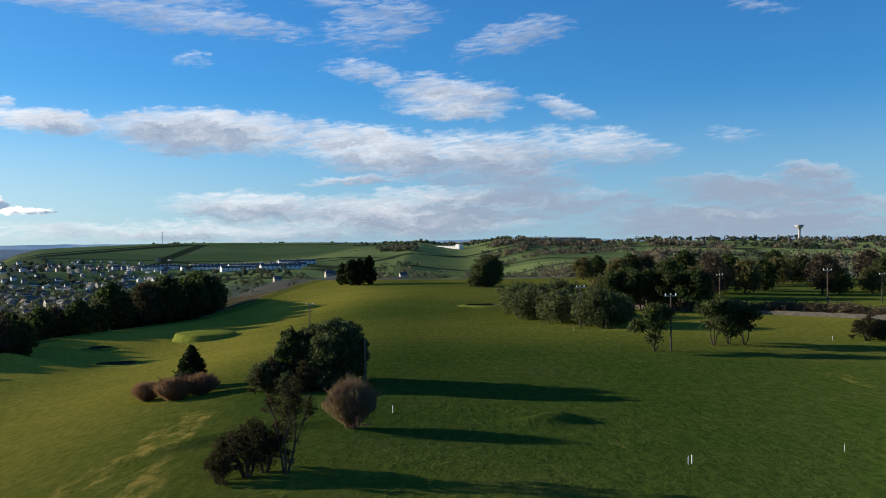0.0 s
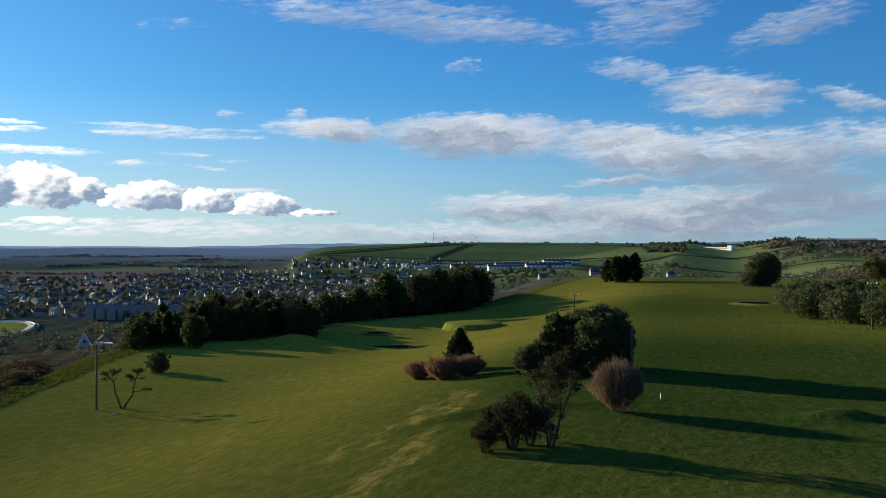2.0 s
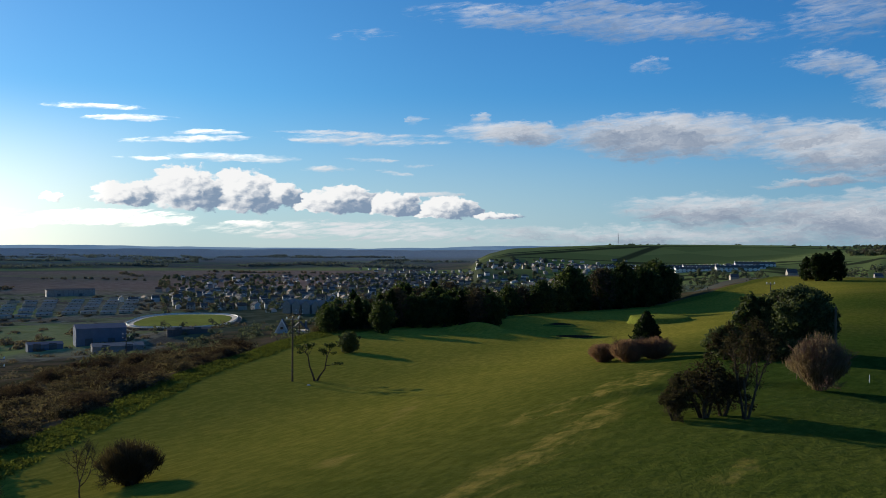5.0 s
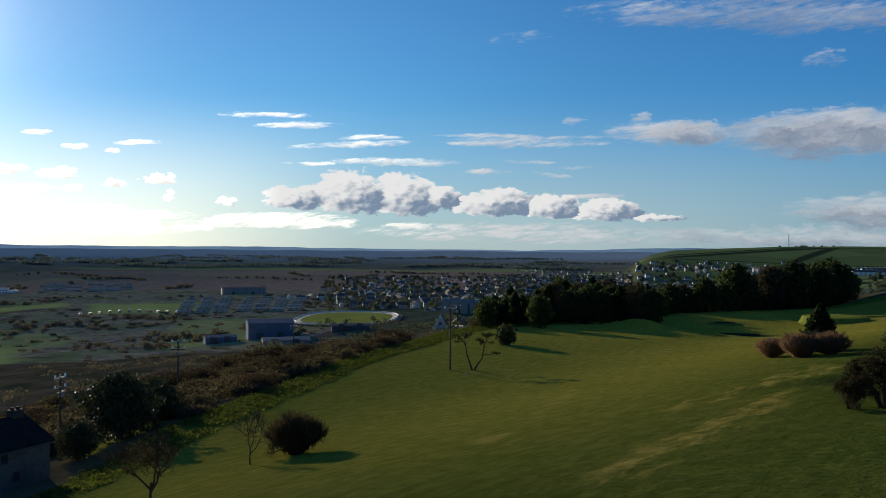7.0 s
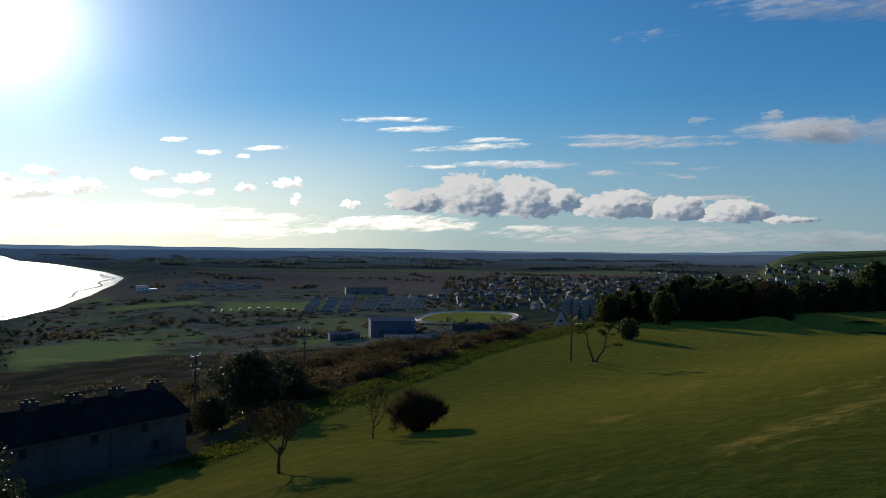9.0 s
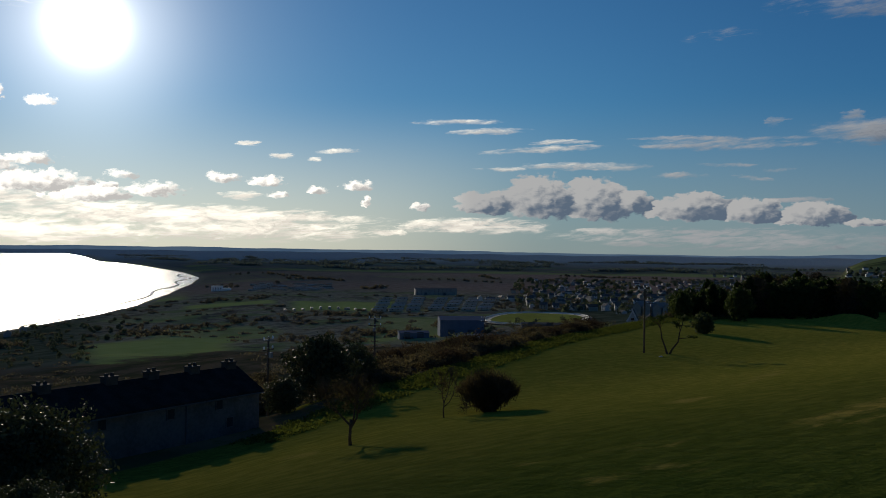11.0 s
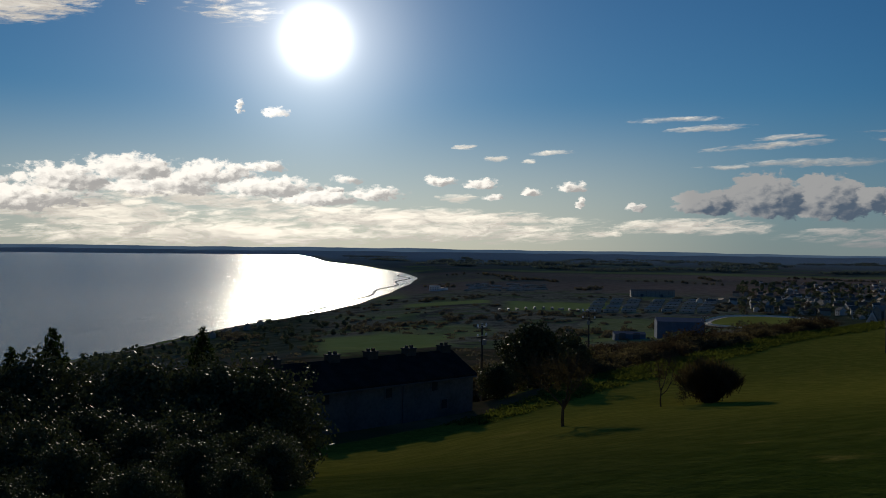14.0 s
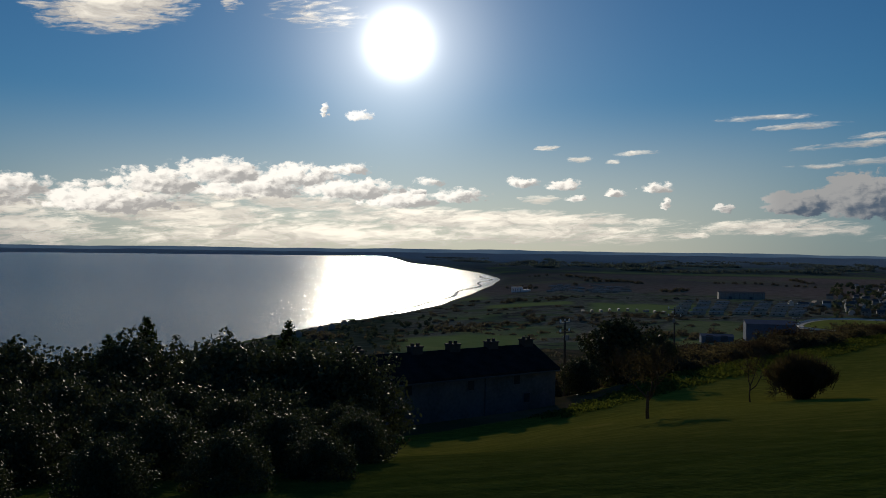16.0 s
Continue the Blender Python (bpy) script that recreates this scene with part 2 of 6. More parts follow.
    near_sun = n.ramp(cosine, 0.85, 0.985)
    sunlit = n.ramp(cosine, 0.78, 0.965)
    disc = n.math("POWER", n.math("MAXIMUM", cosine, 0.0), 3000.0)
    wide = n.math("POWER", n.math("MAXIMUM", cosine, 0.0), 320.0)
    halo = n.math("POWER", n.math("MAXIMUM", cosine, 0.0), 70.0)
    scale = n.node("ShaderNodeVectorMath", operation="SCALE")
    n.put(scale.inputs[0], sky.outputs[0])
    n.put(scale.inputs["Scale"], n.ramp(cosine, 0.70, 0.99, 0.111, 0.134))
    col = n.mix(1.0, scale.outputs[0], n.mix(near_sun, n.mix(n.ramp(az0, 5.0, 50.0), (0.385, 0.93, 1.34), (0.52, 0.93, 1.16)), (0.58, 0.93, 1.14)), "MULTIPLY")
    hazy = n.ramp(el0, 10.0, 0.0)
    haze = n.mix(near_sun, n.mix(n.ramp(az0, 0.0, 35.0), (0.36, 0.50, 0.68), (0.68, 0.76, 0.86)), (2.1, 1.9, 1.62))
    col = n.mix(n.mul(hazy, 0.62), col, haze)
    streak_col = n.mix(n.ramp(n.add(n.mul(level, -0.55), n.mul(mask, 0.25), n.mul(n.sub(fine, 0.5), 1.6), n.mul(n.sub(drift, 0.5), 1.2), n.mul(n.ramp(az0, 12.0, -16.0), n.ramp(el0, 6.0, 3.5), 0.55), n.mul(n.ramp(az0, 20.0, 32.0), -0.55)), -0.40, 0.70), (0.90, 0.91, 0.94), (0.30, 0.36, 0.47))
    sun_streak = n.mix(n.ramp(n.add(n.mul(fine, 0.7), n.mul(level, 0.10), n.mul(drift, 0.3)), 0.36, 0.66), (1.75, 1.60, 1.42), (3.8, 3.5, 2.95))
    streak_col = n.mix(n.mul(sunlit, 0.95), streak_col, sun_streak)
    col = n.mix(n.mul(thin, n.sub(0.92, n.mul(wispy, 0.25))), col, streak_col)
    grey = n.ramp(n.add(n.mul(turned, 0.85), n.mul(n.sub(soft2, soft), 0.9), n.mul(n.sub(off2.outputs[2], 0.5), 0.6), n.mul(n.math("MINIMUM", heap, 0.7), 0.45)), -0.09, 0.66)
    heap_col = n.mix(grey, (1.12, 1.11, 1.10), (0.26, 0.355, 0.50))
    sun_heap = n.mix(grey, (3.4, 3.2, 2.9), (1.25, 1.20, 1.15))
    heap_col = n.mix(n.ramp(az0, 48.5, 54.0), heap_col, sun_heap)
    col = n.mix(n.mul(thick, 0.96), col, heap_col)
    glow = n.node("ShaderNodeVectorMath", operation="SCALE")
    glow.inputs[0].default_value = (1.0, 0.97, 0.92)
    n.put(glow.inputs["Scale"], n.add(n.mul(disc, 10.0), n.mul(wide, 1.7), n.mul(halo, 0.45)))
    total = n.node("ShaderNodeVectorMath", operation="ADD")
    n.put(total.inputs[0], col)
    n.put(total.inputs[1], glow.outputs[0])
    n.put(back.inputs["Color"], total.outputs[0])
    back.inputs["Strength"].default_value = 0.55


make_sky()
lamp = bpy.data.lights.new("sun", "SUN")
lamp.energy, lamp.angle, lamp.color = 5.0, radians(0.55), (1.0, 0.89, 0.72)
sun = new("sun", lamp)
sun.matrix_world = look((0, 0, 500), Vector((0, 0, 500)) - sun_way())

# ---- the lie of the land ----
EYE_Z = 82.0          # mid height of the flight, the centre of the distance scale


def far_scale(r):
    """True distance of what stands at distance r: beyond 1500 m the land is drawn in, so that it ends before 5 km."""
    e = np.maximum(np.asarray(r, float) - 1500.0, 0.0)
    return np.asarray(r, float) + e * 4.0 * e / 3200.0


def near_from_true(R):
    e = np.maximum(np.asarray(R, float) - 1500.0, 0.0)
    k = 4.0 / 3200.0
    return np.where(np.asarray(R) > 1500, 1500 + (-1 + np.sqrt(1 + 4 * k * e)) / (2 * k), R)


def sstep(a, b, v):
    u = np.clip((v - a) / (b - a), 0.0, 1.0)
    return u * u * (3 - 2 * u)


def bump(x, y, cx, cy, rx, ry, turn=0.0):
    c, s = math.cos(radians(turn)), math.sin(radians(turn))
    u, v = ((x - cx) * c + (y - cy) * s) / rx, (-(x - cx) * s + (y - cy) * c) / ry
    return np.exp(-(u * u + v * v))


def flat_bump(x, y, cx, cy, rx, ry, turn=0.0):
    return np.exp(-np.log(bump(x, y, cx, cy, rx, ry, turn) + 1e-30) ** 2)


EDGE_Y = [-400, -60, 0, 35, 44, 58, 72, 86, 101, 116, 130, 150, 171, 192, 252, 298, 345, 420, 700, 2000]
EDGE_X = [-20, -38, -50, -62.5, -66.5, -75, -82, -88.5, -96, -101.5, -105.5, -114.5, -121, -113, -100, -84, -70, -60, -60, -60]
SHORE_R = [0, 400, 687, 735, 804, 888, 953, 1074, 1230, 1550, 1980, 2400, 2850, 3550, 4300, 4900, 5200, 9400, 9900, 20000]
SHORE_A = [125, 100, 84.0, 82.3, 79.7, 77.3, 75.3, 72.2, 70.0, 68.0, 66.6, 66.05, 66.9, 68.7, 70.2, 71.8, 72.0, 73.5, 135, 140]


def azimuth(x, y):
    return np.degrees(np.arctan2(-x, y))


def past_edge(x, y):
    """Metres past the rim of the golf course, towards the valley."""
    return (np.interp(y, EDGE_Y, EDGE_X) - x) * 0.86


def wob(x, y, s, k=0.0):
    return np.sin(x / s + 1.3 * np.sin(y / (s * 1.7) + k) + k) * np.sin(y / (s * 0.8) + 1.1 * np.sin(x / (s * 1.3)) + 2 * k)


def land(x, y):
    """True ground height; x, y are true places."""
    x, y = np.asarray(x, float), np.asarray(y, float)
    r, az = np.hypot(x, y), azimuth(x, y)
    s = past_edge(x, y)
    top = 71.2 - 7.4 * sstep(-8, -76, x) * sstep(420, 300, y)
    top = top + 0.35 * wob(x, y, 34) + 0.5 * wob(x, y, 90, 1.0) * sstep(60, 200, r)
    # greens, mounds and bunkers
    top = top + 2.3 * bump(x, y, -96, 195, 8, 5, -20)
    top = top + 0.9 * bump(x, y, -83, 186, 9, 5, -20) - 1.9 * flat_bump(x, y, -70, 192, 4.6, 3.4, 8) - 1.9 * flat_bump(x, y, -86, 223, 3.4, 3.4, 0)
    top = top + 0.8 * bump(x, y, -21, 86, 9, 1.6, 28) + 1.1 * bump(x, y, 11.5, 91, 3.6, 1.5, 10)
    top = top - 1.9 * flat_bump(x, y, 11.3, 262, 5.5, 4.5, 0) - 0.8 * bump(x, y, 30, 190, 8, 1.5, 0)
    down = 56.0 * (1 - np.exp(-np.maximum(s - 5, 0) / 255.0)) + 2.0 * sstep(9, 24, s) + 1.2 * wob(x, y, 19, 0.4) * sstep(2, 30, s)
    north = 34.0 * sstep(440, 900, y) * sstep(-300, -120, x) * sstep(160, 20, x) + 12 * sstep(380, 900, y) * sstep(20, 160, x)
    z = top - down - north * sstep(200, -80, s)
    z = z + 5.5 * bump(x, y, -187, 234, 30, 26) - 1.8 * bump(x, y, -48, 14, 14, 13) - 1.3 * bump(x, y, -60, 27, 9, 14, 16)
    z = z + 6.0 * bump(x, y, -80, 620, 26, 26) + 5.5 * bump(x, y, -30, 639, 26, 26) + 8.0 * bump(x, y, -118, 629, 26, 26)
    pad = flat_bump(x, y, -73, 27, 9.5, 19, 16)
    z = z * (1 - pad) + 61.9 * pad
    pad = flat_bump(x, y, -520, 528, 125, 100)
    z = z * (1 - pad) + 21.0 * pad
    # the farmed hill to the north
    hill = sstep(30.5, 20, az) * sstep(-80, -40, az)
    z = z + hill * (50 - 20 * sstep(6, -10, az)) * sstep(850, 2250, r) * (0.45 + 0.55 * sstep(9, 1, az)) + hill * 4 * wob(x, y, 420, 0.7) * sstep(1200, 2500, r)
    brow = np.interp(az, [-40, -9, -6, -1, 1, 3, 8, 14, 18, 22, 24.3, 25.6, 27, 29], [0, 56, 66, 74, 84, 89, 92, 93, 91, 84, 79, 64, 30, 0])
    z = np.maximum(z, (brow - 45) * sstep(1800, 2520, r) * sstep(3300, 2600, r) + 45 * (brow > 45) * sstep(1200, 1560, r) * sstep(3600, 3000, r))
    z = np.maximum(z, 7.0 + 1.5 * wob(x, y, 240) * sstep(600, 1200, r))
    # the ridge on the skyline
    sky = np.interp(az, [-180, -60, -27, -18, -8, 2, 12, 20, 26, 29, 34, 45, 70, 97, 120, 180],
                    [8, 8, 8, 8, 8, 8, 8, 8, 8, 8, 8, 8, 8, 8, 8, 8])
    z = z + (sky - 8 + 9 * wob(az * 40, az * 23, 55)) * sstep(13000, 17000, r) * np.where(hill > 0.5, 0.75, 1.0)
    # sea bed and shore
    sea = az - np.interp(r, SHORE_R, SHORE_A)
    inland = np.maximum(-sea, 0.0) * np.pi / 180 * r
    z = np.where((r > 480) & (az > 60) & (az < 150), np.minimum(z, 1.6 + 0.075 * inland + 3 * sstep(700, 480, r)), z)
    wet = sstep(-0.75, 0.0, sea) * (r < 17000) * sstep(330, 470, r) * sstep(176, 150, az)
    lagoon = sstep(55, 57, az) * sstep(67, 65.5, az) * sstep(5000, 5200, r) * sstep(6100, 5800, r)
    wet = np.maximum(wet, lagoon)
    return z * (1 - wet) - 4.0 * wet


def ground_z(x, y):
    """Height of the drawn ground at a drawn place."""
    x, y = np.asarray(x, float), np.asarray(y, float)
    r = np.maximum(np.hypot(x, y), 1e-6)
    k = far_scale(r) / r
    return EYE_Z + (land(x * k, y * k) - EYE_Z) / k


# ---- materials ----


def material(name, rough=0.8, metal=0.0, spec=0.3):
    m = bpy.data.materials.new(name)
    m.use_nodes = True
    n = Nodes(m.node_tree)
    b = m.node_tree.nodes["Principled BSDF"]
    b.inputs["Roughness"].default_value, b.inputs["Metallic"].default_value = rough, metal
    b.inputs["Specular IOR Level"].default_value = spec
    return m, n, b


def place_of(n):
    return n.node("ShaderNodeNewGeometry").outputs["Position"]


def object_place(n):
    return n.node("ShaderNodeTexCoord").outputs["Object"]


def relief(n, b, height, strength, dist):
    k = n.node("ShaderNodeBump")
    k.inputs["Strength"].default_value, k.inputs["Distance"].default_value = strength, dist
    n.put(k.inputs["Height"], height)
    n.put(b.inputs["Normal"], k.outputs[0])


def plain(name, colour, rough=0.8, metal=0.0, vary=0.25, scale=0.6, spec=0.3):
    """A worn, slightly blotchy surface of one colour."""
    m, n, b = material(name, rough, metal, spec)
    p = object_place(n)
    k = n.add(n.mul(n.noise(p, scale), 0.6), n.mul(n.noise(p, scale * 9, 3.0), 0.4))
    dark = tuple(c * (1 - vary) for c in colour)
    light = tuple(min(1, c * (1 + vary)) for c in colour)
    n.put(b.inputs["Base Color"], n.mix(n.ramp(k, 0.3, 0.7), dark, light))
    relief(n, b, k, 0.25, 0.05)
    return m


def foliage(name, dark, light, rough=0.7, spec=0.06, through=0.35):
    m, n, b = material(name, rough, 0.0, spec)
    r = n.node("ShaderNodeNewGeometry").outputs["Random Per Island"]
    o = n.node("ShaderNodeObjectInfo").outputs["Random"]
    k = n.add(n.mul(r, 0.7), n.mul(o, 0.3))
    col = n.mix(k, dark, light)
    n.put(b.inputs["Base Color"], col)
    if through:
        glow = n.node("ShaderNodeBsdfTranslucent")
        n.put(glow.inputs["Color"], n.mix(1.0, col, (1.5, 1.6, 0.9), "MULTIPLY"))
        both = n.node("ShaderNodeMixShader")
        both.inputs[0].default_value = through
        m.node_tree.links.new(b.outputs[0], both.inputs[1])
        m.node_tree.links.new(glow.outputs[0], both.inputs[2])
        m.node_tree.links.new(both.outputs[0], m.node_tree.nodes["Material Output"].inputs[0])
    return m


def attribute(n, name):
    return n.node("ShaderNodeAttribute", attribute_name=name)


def ground_material():
    m, n, b = material("ground", 1.0, 0.0, 0.0)
    b.inputs["Diffuse Roughness"].default_value = 0.75
    p = attribute(n, "place").outputs["Vector"]       # true place, in hundreds of metres
    zone = n.node("ShaderNodeSeparateColor")
    n.put(zone.inputs[0], attribute(n, "zone").outputs["Color"])
    golf, scrub, marsh = zone.outputs
    big, mid, small = n.noise(p, 0.9, 4), n.noise(p, 6.0, 5), n.noise(p, 60.0, 6, 0.65)
    # mown and rough grass
    tuft, blade = n.noise(p, 130.0, 4, 0.7), n.noise(p, 420.0, 3, 0.7)
    turf = n.mix(n.ramp(mid, 0.35, 0.65), (0.047, 0.080, 0.015), (0.060, 0.087, 0.018))
    turf = n.mix(n.mul(n.ramp(small, 0.4, 0.72), 0.6), turf, (0.033, 0.056, 0.011))
    turf = n.mix(n.mul(n.ramp(n.noise(p, 2.2, 4), 0.52, 0.66), 0.55), turf, (0.076, 0.084, 0.025))
    mown = n.mix(n.ramp(mid, 0.3, 0.7), (0.250, 0.223, 0.036), (0.303, 0.254, 0.044))
    mown = n.mix(n.mul(n.ramp(small, 0.4, 0.75), 0.45), mown, (0.182, 0.174, 0.027))
    turf = n.mix(attribute(n, "mown").outputs["Fac"], turf, mown)
    turf = n.mix(n.mul(attribute(n, "tussock").outputs["Fac"], 0.8), turf, n.mix(n.ramp(tuft, 0.4, 0.6), (0.070, 0.090, 0.016), (0.148, 0.160, 0.031)))
    turf = n.mix(n.mul(n.ramp(tuft, 0.44, 0.70), 0.5), turf, n.mix(1.0, turf, (0.62, 0.68, 0.55), "MULTIPLY"))
    turf = n.mix(n.mul(n.ramp(blade, 0.50, 0.75), 0.4), turf, (0.158, 0.162, 0.040))
    turn = n.node("ShaderNodeMapping")
    n.put(turn.inputs[0], p)
    turn.inputs["Rotation"].default_value = (0, 0, radians(-4))
    turn.inputs["Scale"].default_value = (3.4, 1.0, 1.0)
    streak = n.noise(turn.outputs[0], 15.0, 6, 0.68, 0.3)
    dry = n.mul(n.ramp(n.add(streak, n.mul(n.sub(attribute(n, "dry").outputs["Fac"], 0.5), 0.16)), 0.50, 0.72), attribute(n, "dry").outputs["Fac"], n.ramp(n.add(n.mul(small, 0.6), n.mul(tuft, 0.4)), 0.36, 0.58, 0.15, 1.0))
    comb = n.noise(turn.outputs[0], 34.0, 5, 0.6)
    turf = n.mix(n.mul(n.ramp(comb, 0.42, 0.60), 0.50), turf, n.mix(1.0, turf, (0.66, 0.74, 0.60), "MULTIPLY"))
    turf = n.mix(n.mul(n.ramp(comb, 0.52, 0.36), 0.36), turf, n.mix(1.0, turf, (1.32, 1.22, 1.05), "MULTIPLY"))
    straw = n.mix(n.ramp(tuft, 0.35, 0.65), (0.344, 0.254, 0.061), (0.279, 0.221, 0.045))
    turf = n.mix(n.math("MINIMUM", n.mul(dry, 1.3), 1.0), turf, straw)
    # furze, bramble and dead bracken
    heath = n.mix(n.ramp(mid, 0.4, 0.62), (0.070, 0.064, 0.034), (0.155, 0.108, 0.066))
    heath = n.mix(n.ramp(small, 0.5, 0.75), heath, (0.06, 0.08, 0.020))
    # farmland
    cell = n.node("ShaderNodeTexVoronoi", feature="F1")
    n.put(cell.inputs["Vector"], p)
    cell.inputs["Scale"].default_value = 0.42
    edge = n.node("ShaderNodeTexVoronoi", feature="DISTANCE_TO_EDGE")
    n.put(edge.inputs["Vector"], p)
    edge.inputs["Scale"].default_value = 0.42
    pick = n.node("ShaderNodeSeparateColor")
    n.put(pick.inputs[0], cell.outputs["Color"])
    field = n.mix(n.ramp(pick.outputs[0], 0.3, 0.7), (0.130, 0.145, 0.085), (0.125, 0.118, 0.090))
    field = n.mix(n.ramp(pick.outputs[1], 0.72, 0.78), field, (0.17, 0.20, 0.08))
    field = n.mix(n.ramp(pick.outputs[2], 0.80, 0.84), field, (0.17, 0.14, 0.11))
    hedge = n.ramp(edge.outputs["Distance"], 0.05, 0.02)
    wide = n.node("ShaderNodeMapping")
    n.put(wide.inputs[0], p)
    wide.inputs["Scale"].default_value = (0.6, 1.0, 1.0)
    plot = n.node("ShaderNodeTexVoronoi", feature="DISTANCE_TO_EDGE")
    n.put(plot.inputs["Vector"], wide.outputs[0])
    plot.inputs["Scale"].default_value = 0.30
    bank = n.ramp(plot.outputs["Distance"], 0.030, 0.012)
    wood = n.ramp(n.add(n.mul(mid, 0.6), n.mul(big, 0.5)), 0.56, 0.62)
    field = n.mix(n.math("MAXIMUM", hedge, n.mul(wood, attribute(n, "woods").outputs["Fac"])), field, (0.088, 0.098, 0.090))
    meadow = n.mix(n.ramp(pick.outputs[0], 0.2, 0.8), (0.165, 0.205, 0.075), (0.120, 0.158, 0.058))
    meadow = n.mix(bank, meadow, (0.040, 0.050, 0.026))
    field = n.mix(attribute(n, "hill").outputs["Fac"], field, meadow)
    reeds = n.mix(n.ramp(mid, 0.35, 0.65), (0.260, 0.165, 0.125), (0.350, 0.240, 0.180))
    rough_land = n.mix(n.ramp(n.noise(p, 14.0, 6, 0.65), 0.35, 0.68), (0.170, 0.150, 0.105), (0.350, 0.290, 0.190))
    patch = n.noise(p, 1.9, 5, 0.6, 0.4)
    rough_land = n.mix(n.ramp(patch, 0.50, 0.60), rough_land, n.mix(n.ramp(mid, 0.3, 0.7), (0.150, 0.170, 0.075), (0.240, 0.250, 0.110)))
    rough_land = n.mix(n.mul(n.ramp(n.noise(p, 3.1, 6, 0.65, 0.6), 0.53, 0.60), 0.85), rough_land, n.mix(n.ramp(small, 0.4, 0.6), (0.085, 0.068, 0.055), (0.140, 0.112, 0.088)))
    field = n.mix(attribute(n, "waste").outputs["Fac"], field, n.mix(attribute(n, "town").outputs["Fac"], rough_land, n.mix(n.ramp(mid, 0.35, 0.65), (0.060, 0.072, 0.042), (0.120, 0.125, 0.080))))
    field = n.mix(attribute(n, "lush").outputs["Fac"], field, n.mix(n.ramp(mid, 0.3, 0.7), (0.33, 0.36, 0.105), (0.38, 0.39, 0.130)))
    col = n.mix(marsh, field, reeds)
    col = n.mix(n.ramp(n.add(scrub, n.mul(n.sub(mid, 0.5), 0.8)), 0.35, 0.65), col, heath)
    col = n.mix(n.ramp(n.add(golf, n.mul(n.sub(small, 0.5), 0.5)), 0.35, 0.65), col, turf)
    # aerial haze painted into the ground colour: blue-grey with distance
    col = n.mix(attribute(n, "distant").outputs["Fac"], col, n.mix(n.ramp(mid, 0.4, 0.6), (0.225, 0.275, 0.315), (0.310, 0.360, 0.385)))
    sand = attribute(n, "sand").outputs["Fac"]
    col = n.mix(sand, col, (0.30, 0.25, 0.17))
    n.put(b.inputs["Base Color"], col)
    k = n.node("ShaderNodeBump")
    k.inputs["Distance"].default_value = 0.6
    n.put(k.inputs["Strength"], n.add(0.10, n.mul(n.sub(1.0, attribute(n, "mown").outputs["Fac"]), 0.26)))
    n.put(k.inputs["Height"], n.add(mid, n.mul(small, 1.3), n.mul(tuft, 0.9), n.mul(blade, 0.12)))
    n.put(b.inputs["Normal"], k.outputs[0])
    return m


def sea_material():
    m, n, b = material("sea_water", 0.24, 0.0, 0.5)
    p = place_of(n)
    flat = n.node("ShaderNodeMapping")
    n.put(flat.inputs[0], p)
    flat.inputs["Scale"].default_value = (1.0, 0.35, 1.0)
    flat.inputs["Rotation"].default_value = (0, 0, radians(25))
    h = n.add(n.mul(n.noise(flat.outputs[0], 0.09, 6, 0.66), 1.2), n.mul(n.noise(flat.outputs[0], 0.30, 4, 0.6), 0.45), n.mul(n.noise(flat.outputs[0], 0.012, 3), 2.0))
    relief(n, b, h, 1.0, 2.4)
    n.put(b.inputs["Base Color"], n.mix(n.noise(p, 0.002, 3), (0.045, 0.075, 0.10), (0.07, 0.11, 0.14)))
    return m


GROUND, SEA = ground_material(), sea_material()
BARK = plain("bark", (0.060, 0.048, 0.036), 0.95, 0, 0.4, 3.0, 0.0)
TWIG = plain("twig", (0.150, 0.088, 0.064), 0.95, 0, 0.3, 2.0, 0.0)
DARKTWIG = foliage("dark_twig", (0.018, 0.014, 0.010), (0.055, 0.040, 0.028), 0.9)
PALETWIG = foliage("pale_twig", (0.085, 0.058, 0.046), (0.210, 0.150, 0.118), 0.9)
EVERGREEN = foliage("evergreen_leaf", (0.014, 0.024, 0.009), (0.055, 0.068, 0.026))
GREYLEAF = foliage("grey_green_leaf", (0.020, 0.030, 0.014), (0.090, 0.102, 0.050))
OLIVE = foliage("olive_leaf", (0.030, 0.034, 0.014), (0.120, 0.105, 0.046))
BRAMBLE = foliage("bramble_stem", (0.0204, 0.0150, 0.0136), (0.0612, 0.0422, 0.0367), 0.9, 0.0, 0.25)
NEEDLE = foliage("pine_needle", (0.006, 0.013, 0.005), (0.022, 0.032, 0.011), 0.7)
BROWNLEAF = foliage("brown_leaf", (0.030, 0.024, 0.018), (0.078, 0.060, 0.044), 0.9, 0.0, 0.15)
BRACKEN = foliage("bracken", (0.040, 0.034, 0.026), (0.120, 0.090, 0.064), 0.9, 0.0, 0.25)
THORN = foliage("thorn_leaf", (0.016, 0.015, 0.009), (0.060, 0.050, 0.028), 0.9, 0.02, 0.25)
# far foliage: paler than near leaves, haze put into the colour
FARWOOD = foliage("far_wood", (0.050, 0.058, 0.045), (0.115, 0.125, 0.090), 0.9, 0.0, 0.2)
# bluer copy for the plain, with haze tinted into the leaf colour
HAZEWOOD = foliage("hazed_wood", (0.075, 0.090, 0.100), (0.125, 0.140, 0.145), 0.9, 0.0, 0.15)
FARBROWN = foliage("far_brown_wood", (0.090, 0.075, 0.060), (0.180, 0.145, 0.115), 0.9, 0.0, 0.15)
GLOSSY = foliage("glossy_leaf", (0.020, 0.025, 0.014), (0.074, 0.080, 0.044), 0.55, 0.05, 0.10)
